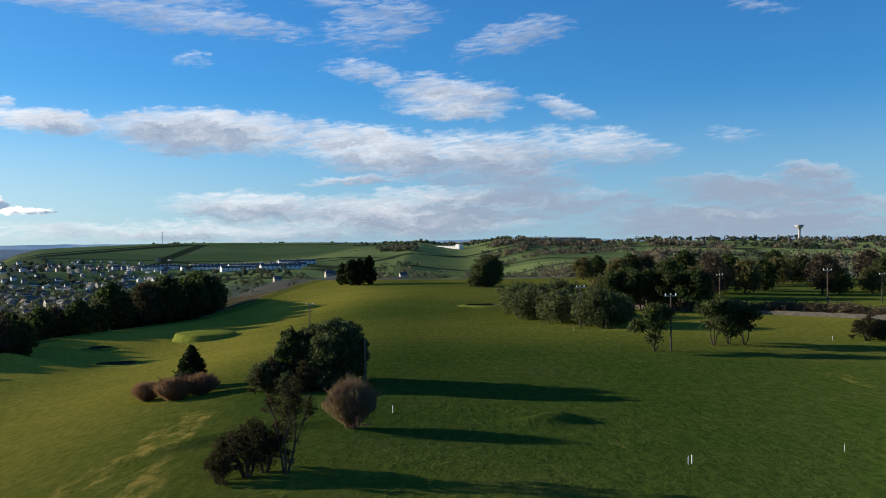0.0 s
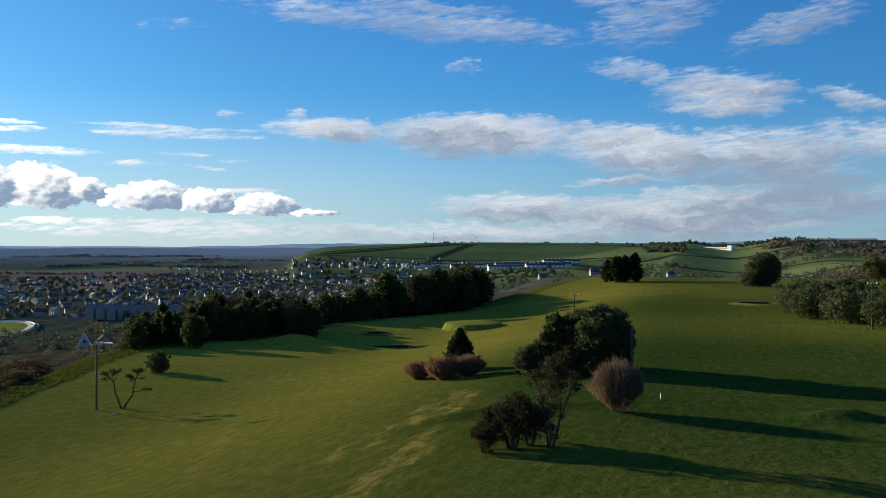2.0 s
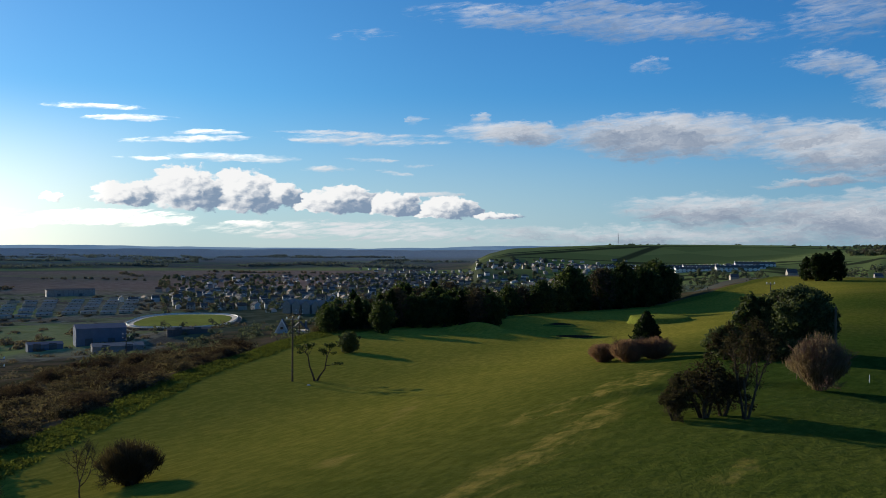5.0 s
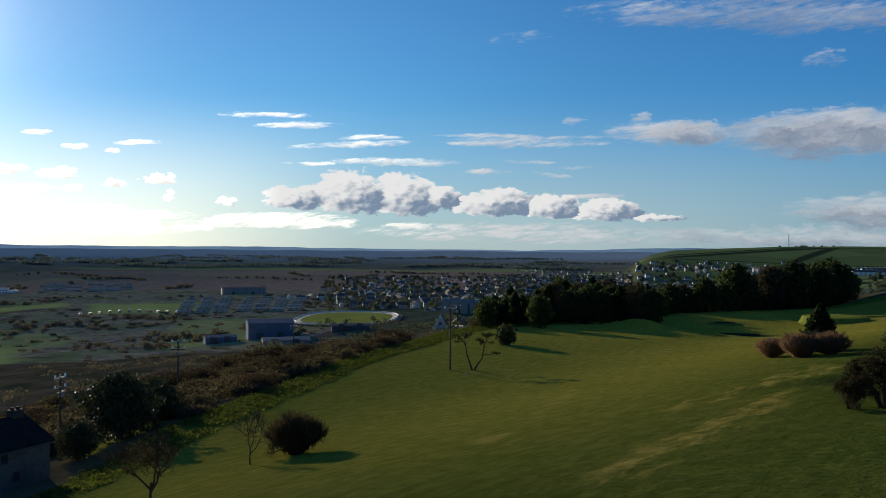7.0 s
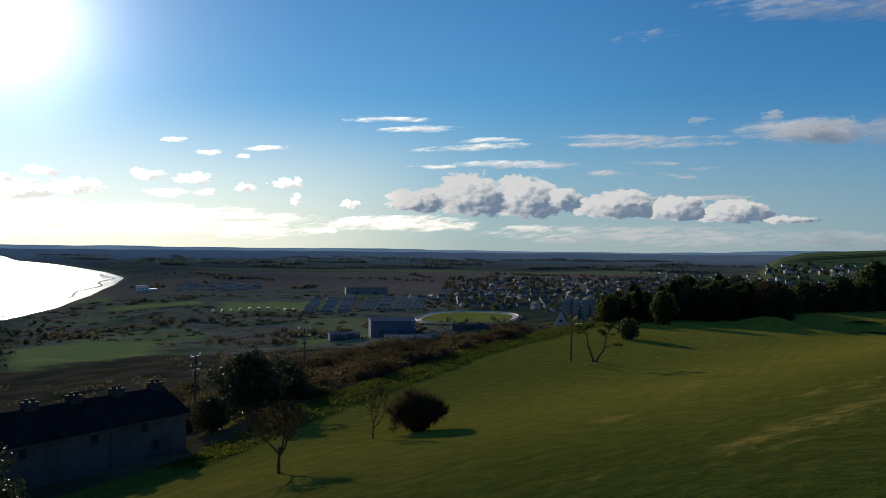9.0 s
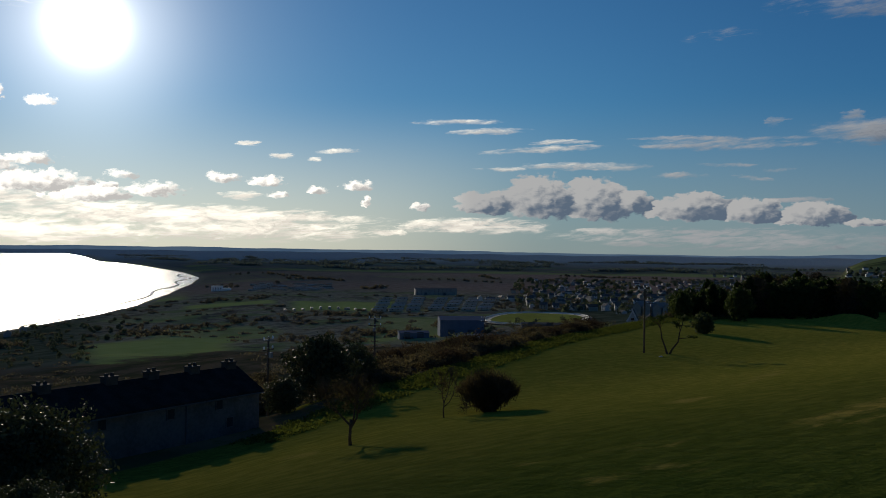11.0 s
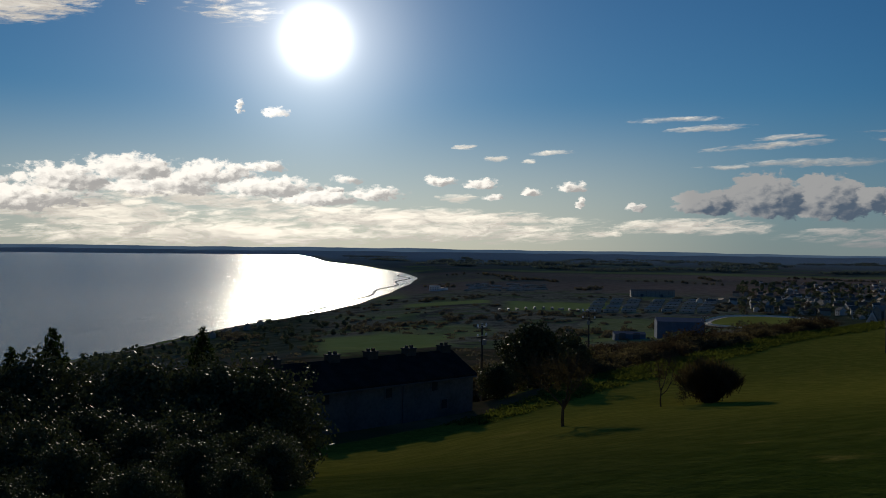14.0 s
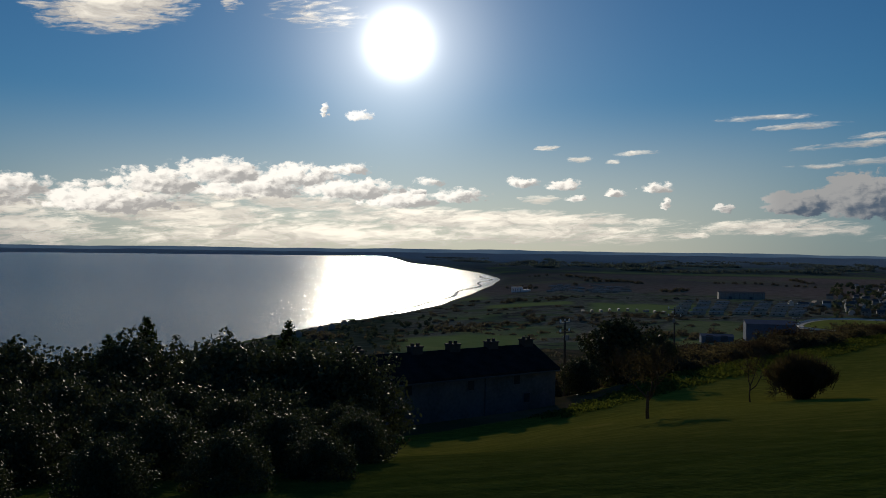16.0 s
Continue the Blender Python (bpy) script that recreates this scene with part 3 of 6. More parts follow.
REDTWIG = foliage("red_twig", (0.085, 0.045, 0.038), (0.190, 0.110, 0.088), 0.85)

# ---- mesh helpers ----


def mesh_of(name, verts, faces, mats, index=None, smooth=False):
    me = bpy.data.meshes.new(name)
    me.from_pydata([tuple(v) for v in verts], [], faces)
    for m in mats:
        me.materials.append(m)
    if index is not None:
        me.polygons.foreach_set("material_index", index)
    if smooth:
        me.polygons.foreach_set("use_smooth", [True] * len(me.polygons))
    me.update()
    return me


def quad_mesh(name, quads, mat):
    """A mesh of loose quads from an array of n x 4 x 3."""
    n = len(quads)
    me = bpy.data.meshes.new(name)
    me.vertices.add(n * 4)
    me.vertices.foreach_set("co", np.ascontiguousarray(quads, np.float32).ravel())
    me.loops.add(n * 4)
    me.loops.foreach_set("vertex_index", np.arange(n * 4, dtype=np.int32))
    me.polygons.add(n)
    me.polygons.foreach_set("loop_start", np.arange(0, n * 4, 4, dtype=np.int32))
    me.materials.append(mat)
    me.update()
    me.validate()
    return me


def part(name, data, mat, parent, label=""):
    """Links a bmesh or mesh as one object under a thing or under a part."""
    if isinstance(data, bmesh.types.BMesh):
        me = bpy.data.meshes.new(name)
        data.to_mesh(me)
        data.free()
        data = me
        data.materials.append(mat)
    ob = new(name, data)
    ob.parent = parent
    return tagged(ob, label)


def thing(name, label, category, group="", at=None):
    ob = new(name)
    ob.empty_display_size = 0.3
    if at is not None:
        ob.matrix_basis = at
    return tagged(ob, label, category, group)


def box(bm, x0, x1, y0, y1, z0, z1):
    v = [bm.verts.new(p) for p in ((x0, y0, z0), (x1, y0, z0), (x1, y1, z0), (x0, y1, z0), (x0, y0, z1), (x1, y0, z1), (x1, y1, z1), (x0, y1, z1))]
    for f in ((3, 2, 1, 0), (4, 5, 6, 7), (0, 1, 5, 4), (1, 2, 6, 5), (2, 3, 7, 6), (3, 0, 4, 7)):
        bm.faces.new([v[i] for i in f])
    return v


def boxes(*rows):
    bm = bmesh.new()
    for r in rows:
        box(bm, *r)
    return bm


def tube(verts, faces, path, radii, sides=6):
    """Adds a tapered tube along a path to the lists."""
    start = len(verts)
    path = [Vector(p) for p in path]
    for i, p in enumerate(path):
        d = (path[min(i + 1, len(path) - 1)] - path[max(i - 1, 0)]).normalized()
        a = d.orthogonal().normalized()
        b = d.cross(a)
        for k in range(sides):
            w = 2 * math.pi * k / sides
            verts.append(p + (a * math.cos(w) + b * math.sin(w)) * radii[i])
    for i in range(len(path) - 1):
        for k in range(sides):
            q = start + i * sides
            faces.append((q + k, q + (k + 1) % sides, q + sides + (k + 1) % sides, q + sides + k))
    faces.append(tuple(start + (len(path) - 1) * sides + k for k in range(sides)))


# ---- ground and sea ----


def polar_sheet():
    fine = np.arange(-36, 106, 0.36)
    rough = np.arange(106, 324, 3.0)
    az = np.concatenate([fine, rough])
    rad = np.concatenate([[0.02], np.linspace(1.5, 22, 12), np.geomspace(24, 360, 235), np.geomspace(364, 4780, 150)])
    return az, rad


# bleached strips in the turf: middle, half length, half width, turn, strength
FAIRWAY_DRY = [(-23.3, 48.2, 6.8, 1.6, 89, 1), (-23.9, 64.2, 11.9, 2.6, 94, 1), (-27.0, 90.0, 19.6, 2.4, 97, 0.95), (-52.1, 87.2, 21.0, 1.6, 112, 0.95), (-40.7, 56.0, 2.8, 1.5, 95, 0.8), (-29.9, 72.9, 7.9, 1.6, 87, 0.95),
    (-29.3, 50.4, 4.6, 1.4, 92, 0.7), (-9.6, 51.3, 6.4, 2.2, 85, 0.8), (-24.5, 63.1, 4.9, 1.2, 90, 0.9), (-75.3, 84.3, 5.3, 1.2, 71, 0.6), (-57.0, 64.4, 2.6, 1.0, 90, 0.6), (-38.1, 112.7, 9.3, 1.3, 102, 0.6),
    (-47.4, 78.7, 13.1, 1.5, 109, 0.5), (-25.5, 31.4, 3.7, 2.0, 64, 0.9), (-21.7, 42.7, 4.0, 1.6, 91, 0.9), (-23.2, 56.6, 11.4, 2.2, 98, 0.8)]
LAWN_DRY = [(-38.6, 54.3, 4.3, 1.2, 115, 0.8), (-43.7, 35.7, 1.6, 1.0, 70, 0.5), (-51.1, 29.3, 2.0, 1.2, 21, 0.9), (-30.8, 30.0, 1.0, 0.8, 86, 0.8), (-27.3, 26.4, 1.1, 0.9, 77, 0.8), (-22.0, 24.6, 1.7, 1.4, 76, 1),
    (-21.2, 27.9, 2.1, 1.6, 76, 1), (-48.9, 28.3, 1.5, 1.2, 57, 0.8), (-52.1, 30.1, 2.9, 1.1, 0, 0.8), (-30.7, 75.4, 5.4, 2.0, 82, 1), (-29.8, 92.7, 14.2, 2.6, 88, 1), (-37.0, 99.6, 6.8, 1.4, 81, 0.5),
    (7.6, 63.7, 1.8, 1.5, -1, 0.6), (54.0, 118.5, 9.7, 3.0, -89, 0.8), (16.7, 80.9, 11.0, 5.0, -87, 0.35), (5.0, 67.6, 1.9, 1.6, 17, 0.5)]
DRY = FAIRWAY_DRY + LAWN_DRY


def build_ground():
    az, rad = polar_sheet()
    A, R = np.meshgrid(np.radians(az), rad)
    X, Y = -np.sin(A) * R, np.cos(A) * R
    Z = ground_z(X, Y)
    nr, na = X.shape
    i, j = np.meshgrid(np.arange(nr - 1), np.arange(na), indexing="ij")
    k = (j + 1) % na
    faces = np.stack([i * na + j, (i + 1) * na + j, (i + 1) * na + k, i * na + k], -1).reshape(-1, 4)[:, ::-1]
    me = bpy.data.meshes.new("ground")
    co = np.stack([X, Y, Z], -1).reshape(-1, 3)
    me.from_pydata(co.tolist(), [], faces.tolist())
    me.polygons.foreach_set("use_smooth", [True] * len(me.polygons))
    x, y = X.ravel(), Y.ravel()
    r = np.hypot(x, y)
    ks = far_scale(r) / r
    tx, ty = x * ks, y * ks
    tr, a, s = r * ks, azimuth(x, y), past_edge(x, y)
    golf = sstep(7.5, 3.5, s + 1.5 * wob(tx, ty, 11)) * sstep(470, 430, ty)
    golf = np.maximum(golf, sstep(7, 12, s) * sstep(44, 22, s) * (wob(tx, ty, 9, 2.0) > 0.25) * sstep(170, 120, ty) * 0.8)
    scrub = sstep(3.5, 7.5, s) * sstep(330, 170, s) * sstep(700, 420, ty)
    hill = sstep(30, 22, a) * sstep(-60, -20, a) * sstep(800, 1100, tr) * sstep(3400, 2800, tr)
    marsh = sstep(1280, 1450, tr + 90 * wob(tx, ty, 150, 1.0)) * sstep(2700, 2500, tr) * sstep(29, 37, a) * sstep(76, 68, a) * (0.75 + 0.4 * wob(tx, ty, 330))
    shore = a - np.interp(tr, SHORE_R, SHORE_A)
    sand = sstep(-1.2, -0.3, shore) * (tr > 1000) * (tr < 7600)
    dry = sum(k * bump(tx, ty, px, py, w, h, turn) for px, py, w, h, turn, k in DRY)
    lush = sstep(53.2, 54.0, a) * sstep(60.5, 59.5, a) * sstep(880, 910, tr) * sstep(1110, 1060, tr) + sstep(60.8, 61.4, a) * sstep(67, 66, a) * sstep(1010, 1035, tr) * sstep(1130, 1095, tr)
    lush = lush + sstep(63, 65, a) * sstep(73, 71, a) * sstep(300, 330, tr) * sstep(640, 600, tr) + sstep(66, 67, a) * sstep(72, 70, a) * sstep(1250, 1320, tr) * sstep(1700, 1500, tr)
    lush = lush + sstep(31, 33, a) * sstep(70, 60, a) * 0.6 * sstep(2500, 2700, tr + 160 * wob(tx, ty, 260, 0.2)) * sstep(3000, 2850, tr + 160 * wob(tx, ty, 260, 0.2)) * sstep(-0.1, 0.3, wob(tx, ty, 420, 0.6)) + 0.55 * sstep(0.25, 0.5, wob(tx, ty, 60, 3.0)) * sstep(46, 50, a) * sstep(500, 560, tr) * sstep(1000, 800, tr)
    lush = np.clip(lush, 0, 1)
    waste = sstep(26, 34, a) * sstep(350, 480, tr) * sstep(1700, 1450, tr)
    town = np.maximum(sstep(46, 43, a) * sstep(2300, 2000, tr), sstep(70, 74, a) * sstep(1350, 1050, tr))
    # mask of the painted haze, growing with true distance
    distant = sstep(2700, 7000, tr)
    mown = np.clip(sstep(-14, -62, tx) * 0.95 + 0.25 * sstep(100, 190, ty) + 0.25 * wob(tx, ty, 40, 0.3), 0, 1)
    woods = sstep(2400, 3300, tr) * sstep(24, 34, a)
    me.attributes.new("place", "FLOAT_VECTOR", "POINT").data.foreach_set("vector", np.stack([tx, ty, 0 * tx], -1).ravel() / 100.0)
    zone = np.stack([golf, scrub, np.clip(marsh, 0, 1), 1 + 0 * golf], -1)
    me.attributes.new("zone", "FLOAT_COLOR", "POINT").data.foreach_set("color", zone.ravel())
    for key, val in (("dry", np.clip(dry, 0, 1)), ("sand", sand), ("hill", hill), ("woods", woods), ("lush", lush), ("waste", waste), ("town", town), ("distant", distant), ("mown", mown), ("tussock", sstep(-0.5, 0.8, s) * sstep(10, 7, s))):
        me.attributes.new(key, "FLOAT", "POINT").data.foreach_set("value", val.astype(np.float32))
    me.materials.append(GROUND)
    me.update()
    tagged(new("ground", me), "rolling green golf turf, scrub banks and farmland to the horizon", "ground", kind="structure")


def build_sea():
    az = np.arange(53, 150, 1.0)
    rad = np.concatenate([np.linspace(300, 1500, 14), np.geomspace(1560, 4660, 38)])
    verts, faces = [], []
    for r in rad:
        k = float(far_scale(r)) / r
        for a in az:
            verts.append((-math.sin(radians(a)) * r, math.cos(radians(a)) * r, EYE_Z - EYE_Z / k))
    m = len(az)
    for i in range(len(rad) - 1):
        for j in range(m - 1):
            faces.append((i * m + j, i * m + j + 1, (i + 1) * m + j + 1, (i + 1) * m + j))
    me = mesh_of("water", verts, faces, [SEA], smooth=True)
    tagged(new("water", me), "calm grey sea bay glittering under the low sun", "sea", kind="structure")


build_ground()
build_sea()

# ---- trees and shrubs ----


def leaf_cloud(lobes, count, size, rng, shell=0.35, flat=1.0):
    """Quads for leaves or twig clumps, strewn near the skins of the lobes (x, y, z, rx, ry, rz)."""
    lobes = np.array(lobes, float)
    area = (lobes[:, 3] * lobes[:, 4] + lobes[:, 4] * lobes[:, 5] + lobes[:, 3] * lobes[:, 5])
    pick = rng.choice(len(lobes), count, p=area / area.sum())
    d = rng.normal(size=(count, 3))
    d /= np.linalg.norm(d, axis=1)[:, None]
    depth = 1 - shell * rng.random(count) ** 1.6 + 0.10 * rng.normal(size=count)
    depth *= 1 + 0.14 * np.sin(d[:, 0] * 7 + pick) * np.sin(d[:, 1] * 6 + 2 * pick) + 0.10 * np.sin(d[:, 2] * 9 + pick)
    c = lobes[pick, :3] + d * lobes[pick, 3:6] * depth[:, None]
    up = d + rng.normal(size=(count, 3)) * 0.7
    up /= np.linalg.norm(up, axis=1)[:, None]
    side = np.cross(up, rng.normal(size=(count, 3)))
    side /= np.linalg.norm(side, axis=1)[:, None] + 1e-9
    fwd = np.cross(up, side)
    s = size * (0.55 + 0.9 * rng.random(count))[:, None]
    a, b = side * s, fwd * s * 0.62 * flat
    return np.stack([c - a, c - b * 0.9, c + a, c + b], 1)


def wood(name, base_r, height, limbs, rng, lean=(0, 0), sides=7):
    """A tapered trunk with limbs that end at the given points."""
    v, f = [], []
    mid = [Vector((lean[0] * k, lean[1] * k, height * k)) + Vector((rng.normal() * 0.05 * height * k * (1 - k), rng.normal() * 0.05 * height * k * (1 - k), 0)) for k in (0, 0.25, 0.5, 0.75, 1)]
    tube(v, f, [(0, 0, -0.3)] + mid, [base_r * 1.35, base_r * 1.1, base_r * 0.9, base_r * 0.72, base_r * 0.5, base_r * 0.22], sides)
    for p in limbs:
        k = min(0.9, max(0.12, p[2] / height * 0.62)) if height > 0 else 0.5
        i = min(3, int(k * 4))
        s = mid[i].lerp(mid[i + 1], k * 4 - i)
        e = Vector(p)
        c = s.lerp(e, 0.5) + Vector((0, 0, -0.06 * (e - s).length))
        r = base_r * (0.42 + 0.1 * rng.random())
        tube(v, f, [s, c, e], [r, r * 0.6, r * 0.2], 5)
        for q in range(2):
            e2 = e + Vector((rng.normal() * 0.5, rng.normal() * 0.5, 0.3 + 0.5 * rng.random())) * 0.08 * height
            tube(v, f, [c.lerp(e, 0.6), e2], [r * 0.35, r * 0.08], 4)
    return mesh_of(name, v, f, [BARK], smooth=True)


def crown_lobes(width, height, base, count, rng, cone=0.0):
    """Lumps on the skin of a dome or cone, a few inside, down to the base."""
    out = []
    for i in range(count):
        k = ((i + 0.5) / count) ** 0.85
        full = math.sqrt(max(0.0, 1 - max(0.0, (k - 0.35) / 0.65) ** 2)) * (0.78 + 0.22 * min(1, k / 0.35))
        edge = width * 0.5 * ((1 - cone) * full + cone * (1.02 - k) * 0.95)
        rr = max(0.06 * width, min(width * (0.13 + 0.08 * rng.random()), edge * 0.7 + 0.04 * width))
        a = i * 2.39996 + 0.6 * rng.random()
        d = max(0.0, edge - rr * 0.75) * (0.9 + 0.2 * rng.random() if i % 4 else 0.35)
        z = base + rr * 0.5 + (height - base - rr * 1.2) * k
        out.append((math.cos(a) * d, math.sin(a) * d, z, rr, rr, rr * 0.85))
        if i % 2 and cone < 0.7:
            d2, r2 = edge * (0.92 + 0.16 * rng.random()), rr * 0.42
            out.append((math.cos(a + 0.7) * d2, math.sin(a + 0.7) * d2, z + rr * (0.3 + 0.8 * rng.random()), r2, r2, r2 * 0.9))
    return out


def tree(name, label, category, width, height, base, lobes, leaves, size, mat, seed, cone=0.0, lean=(0, 0), group="", trunk=0.035, crown_label="", given=None):
    rng = np.random.default_rng(seed)
    ob = thing(name, label, category, group)
    lo = given or crown_lobes(width, height, base, lobes, rng, cone)
    lo = [(x + lean[0] * z / height, y + lean[1] * z / height, z, a, b, c) for x, y, z, a, b, c in lo]
    part("trunk", wood("trunk", height * trunk, height * 0.92, [] if cone > 0.5 else [(x, y, z) for x, y, z, *_ in lo][::2], rng, lean), BARK, ob)
    part("crown", quad_mesh("crown", leaf_cloud(lo, leaves, size, rng), mat), mat, ob, crown_label)
    return ob


def bare(name, label, category, width, height, stems, depth, seed, mat, thick=0.05, group="", fork=0.0, upright=0.6):
    """A leafless tree or shrub: forking stems down to fine twigs."""
    rng = np.random.default_rng(seed)
    ob = thing(name, label, category, group)
    v, f, tw = [], [], []

    def grow(p, d, length, r, level):
        e = p + d * length
        m = p.lerp(e, 0.5) + Vector(rng.normal(size=3)) * length * 0.05
        tube(v, f, [p, m, e], [r, r * 0.8, r * 0.6], 6 if level < 2 else 4)
        if level >= depth:
            for q in range(12):
                w = (d + Vector(rng.normal(size=3)) * 0.6 + Vector((0, 0, 0.25))).normalized()
                s = e.lerp(p, rng.random() * 0.9)
                a = w.orthogonal().normalized() * r * 0.45
                z = s + w * length * (0.5 + 0.7 * rng.random())
                tw.append([s - a, s + a, z + a * 0.3, z - a * 0.3])
            return
        for q in range(3 if level else 2 + (stems == 1)):
            w = (d + Vector(rng.normal(size=3)) * 0.42 + Vector((0, 0, upright * 0.25))).normalized()
            grow(e.lerp(p, 0.35 * rng.random()), w, length * (0.66 + 0.2 * rng.random()), r * 0.6, level + 1)

    for i in range(stems):
        a = 2 * math.pi * i / stems + rng.random()
        t = 0.0 if stems == 1 else 0.55 * (0.3 + rng.random())
        d = Vector((math.cos(a) * t * width / height, math.sin(a) * t * width / height, 1)).normalized()
        first = fork if fork else height * 0.30
        grow(Vector((math.cos(a) * 0.1 * (stems > 1), math.sin(a) * 0.1 * (stems > 1), -0.2)), d, first, thick, 0)
    top = max(p.z for p in v)
    k = height / top
    part("trunk" if stems == 1 else "stem", mesh_of("stem", [p * k for p in v], f, [mat], smooth=True), mat, ob)
    q = np.array([[list(p * k) for p in t] for t in tw])
    tagged(part("twig_mass", quad_mesh("twig_mass", q, mat), mat, ob, "fine bare twigs"), kind="stuff")
    return ob


def ragged(name, label, category, width, height, stems, seed, mat, size, per, tuft, lean=(0.0, 0.0), flat=0.5, spread=0.5, first=0.3, group="", thick=0.1, depth=3):
    """A wind-torn tree: crooked forking stems that end in loose tufts."""
    rng = np.random.default_rng(seed)
    ob = thing(name, label, category, group)
    v, f, ends = [], [], []

    def grow(p, d, length, r, step):
        e = p + d * length
        m = p.lerp(e, 0.5) + Vector(rng.normal(size=3)) * length * 0.09
        tube(v, f, [p, m, e], [r, r * 0.82, r * 0.6], 7 if step < 2 else 4)
        if step >= depth:
            ends.append(e)
            return
        for q in range(3 if step else 2 + (stems == 1)):
            w = (d + Vector(rng.normal(size=3)) * spread + Vector((lean[0], lean[1], 0.16))).normalized()
            grow(e.lerp(p, 0.3 * rng.random()), w, length * (0.55 + 0.3 * rng.random()), r * 0.62, step + 1)

    for i in range(stems):
        a = 2 * math.pi * i / stems + rng.random()
        t = 0.0 if stems == 1 else 0.25 + 0.45 * rng.random()
        d = Vector((math.cos(a) * t + lean[0], math.sin(a) * t + lean[1], 1)).normalized()
        grow(Vector((math.cos(a) * 0.14 * (stems > 1), math.sin(a) * 0.14 * (stems > 1), -0.15)), d, height * first, thick, 0)
    zt = max(p.z for p in ends) + tuft * flat
    xs = max(abs(p.x) for p in ends) + tuft
    kx, kz = width / 2 / xs, height / zt
    fit = [Vector((p.x * kx, p.y * kx, p.z * kz)) for p in v]
    part("stem", mesh_of("stem", fit, f, [BARK], smooth=True), BARK, ob)
    lobes = [(p.x * kx, p.y * kx, p.z * kz, tuft * s, tuft * s, tuft * flat * s) for p, s in zip(ends, 0.6 + 0.8 * rng.random(len(ends)))]
    part("crown", quad_mesh("crown", leaf_cloud(lobes, per * len(lobes), size, rng, 0.95), mat), mat, ob)
    return ob


def twig_cloud(ob, lobes, count, length, mat, seed):
    """A haze of fine twigs round the stems."""
    rng = np.random.default_rng(seed)
    q = leaf_cloud(lobes, count, length, rng, 0.85, 0.16)
    tagged(part("twig_haze", quad_mesh("twig_haze", q, mat), mat, ob, "haze of fine bare twigs"), kind="stuff")


def twig_fan(ob, width, height, count, length, mat, seed, spread=1.7):
    """Fine twigs that fan out and up from the foot to a ragged dome."""
    rng = np.random.default_rng(seed)
    turn = rng.random(count) * 2 * math.pi
    lean = np.sqrt(rng.random(count)) * math.atan(width / height * spread)
    d = np.stack([np.sin(lean) * np.cos(turn), np.sin(lean) * np.sin(turn), np.cos(lean)], -1)
    ragged_edge = 1 + 0.08 * np.sin(turn * 5 + seed) * np.sin(lean * 9) + 0.045 * rng.normal(size=count)
    edge = height / np.sqrt(d[:, 2] ** 2 + (1 - d[:, 2] ** 2) * (2 * height / width * 0.92) ** 2) * ragged_edge
    reach = edge * (1 - 0.72 * rng.random(count) ** 1.5)
    c = d * reach[:, None]
    if spread > 1.2:
        ball = rng.normal(size=(count, 3))
        ball /= np.linalg.norm(ball, axis=1)[:, None]
        lump = 1 + 0.10 * np.sin(ball[:, 0] * 5 + seed) * np.sin(ball[:, 1] * 6) + 0.05 * rng.normal(size=count)
        c = ball * (lump * (1 - 0.75 * rng.random(count) ** 1.6))[:, None] * np.array((width / 2, width / 2, height * 0.48)) + np.array((0, 0, height * 0.5))
        c[:, :2] *= np.clip(0.45 + 1.1 * c[:, 2:3] / height, 0.45, 1.0)
        d = c + np.array((0, 0, 0.25 * height))
        d /= np.linalg.norm(d, axis=1)[:, None]
    way = d + rng.normal(size=(count, 3)) * 0.32 + np.array((0, 0, 0.45))
    way /= np.linalg.norm(way, axis=1)[:, None]
    side = np.cross(way, rng.normal(size=(count, 3)))
    side *= (0.016 + 0.014 * rng.random(count))[:, None] / (np.linalg.norm(side, axis=1)[:, None] + 1e-9)
    run = way * (length * (0.6 + 0.8 * rng.random(count)))[:, None]
    q = np.stack([c - run - side, c - run + side, c + side * 0.4, c - side * 0.4], 1)
    q[:, :, 2] = np.maximum(q[:, :, 2], 0.02)
    tagged(part("twig_haze", quad_mesh("twig_haze", q, mat), mat, ob, "haze of fine bare twigs"), kind="stuff")


def set_at(ob, x, y, turn=0.0, size=1.0, sink=0.0):
    ob.matrix_basis = Matrix.Translation((x, y, float(ground_z(x, y)) - sink)) @ Matrix.Rotation(radians(turn), 4, "Z") @ Matrix.Scale(size, 4)
    return ob


def again(ob, x, y, turn=0.0, size=1.0, sink=0.0, label="", tall=1.0):
    o = copy_thing(ob, Matrix())
    set_at(o, x, y, turn, size, sink)
    if tall != 1.0:
        o.scale = (size, size, size * tall)
    return tagged(o, label)


# the clump in the middle of the course
gorse = tree("gorse_bush", "dark brown and green gorse and bramble thicket", "bush", 8.0, 3.0, 0.0, 26, 2300, 0.20, BRACKEN, 27)
set_at(gorse, -118, 118, 0)
bramble = tree("bramble_thicket", "dark purple-brown bramble thicket on the bank below the course", "bush", 9.0, 3.4, 0.0, 30, 3000, 0.17, BRAMBLE, 28)
set_at(bramble, -104, 92, 0)
big = tree("evergreen_tree", "dark grey-green evergreen oak with a dense lumpy crown", "tree", 7.6, 8.8, 0.1, 90, 30000, 0.17, GREYLEAF, 11)
set_at(big, -14.3, 116, 20)
again(big, -17.2, 118.8, 140, 0.9, label="dark evergreen oak on the flank of a clump")
again(big, -14.2, 121, 250, 0.96)
again(big, -12.9, 117.5, 300, 0.78, tall=1.1)
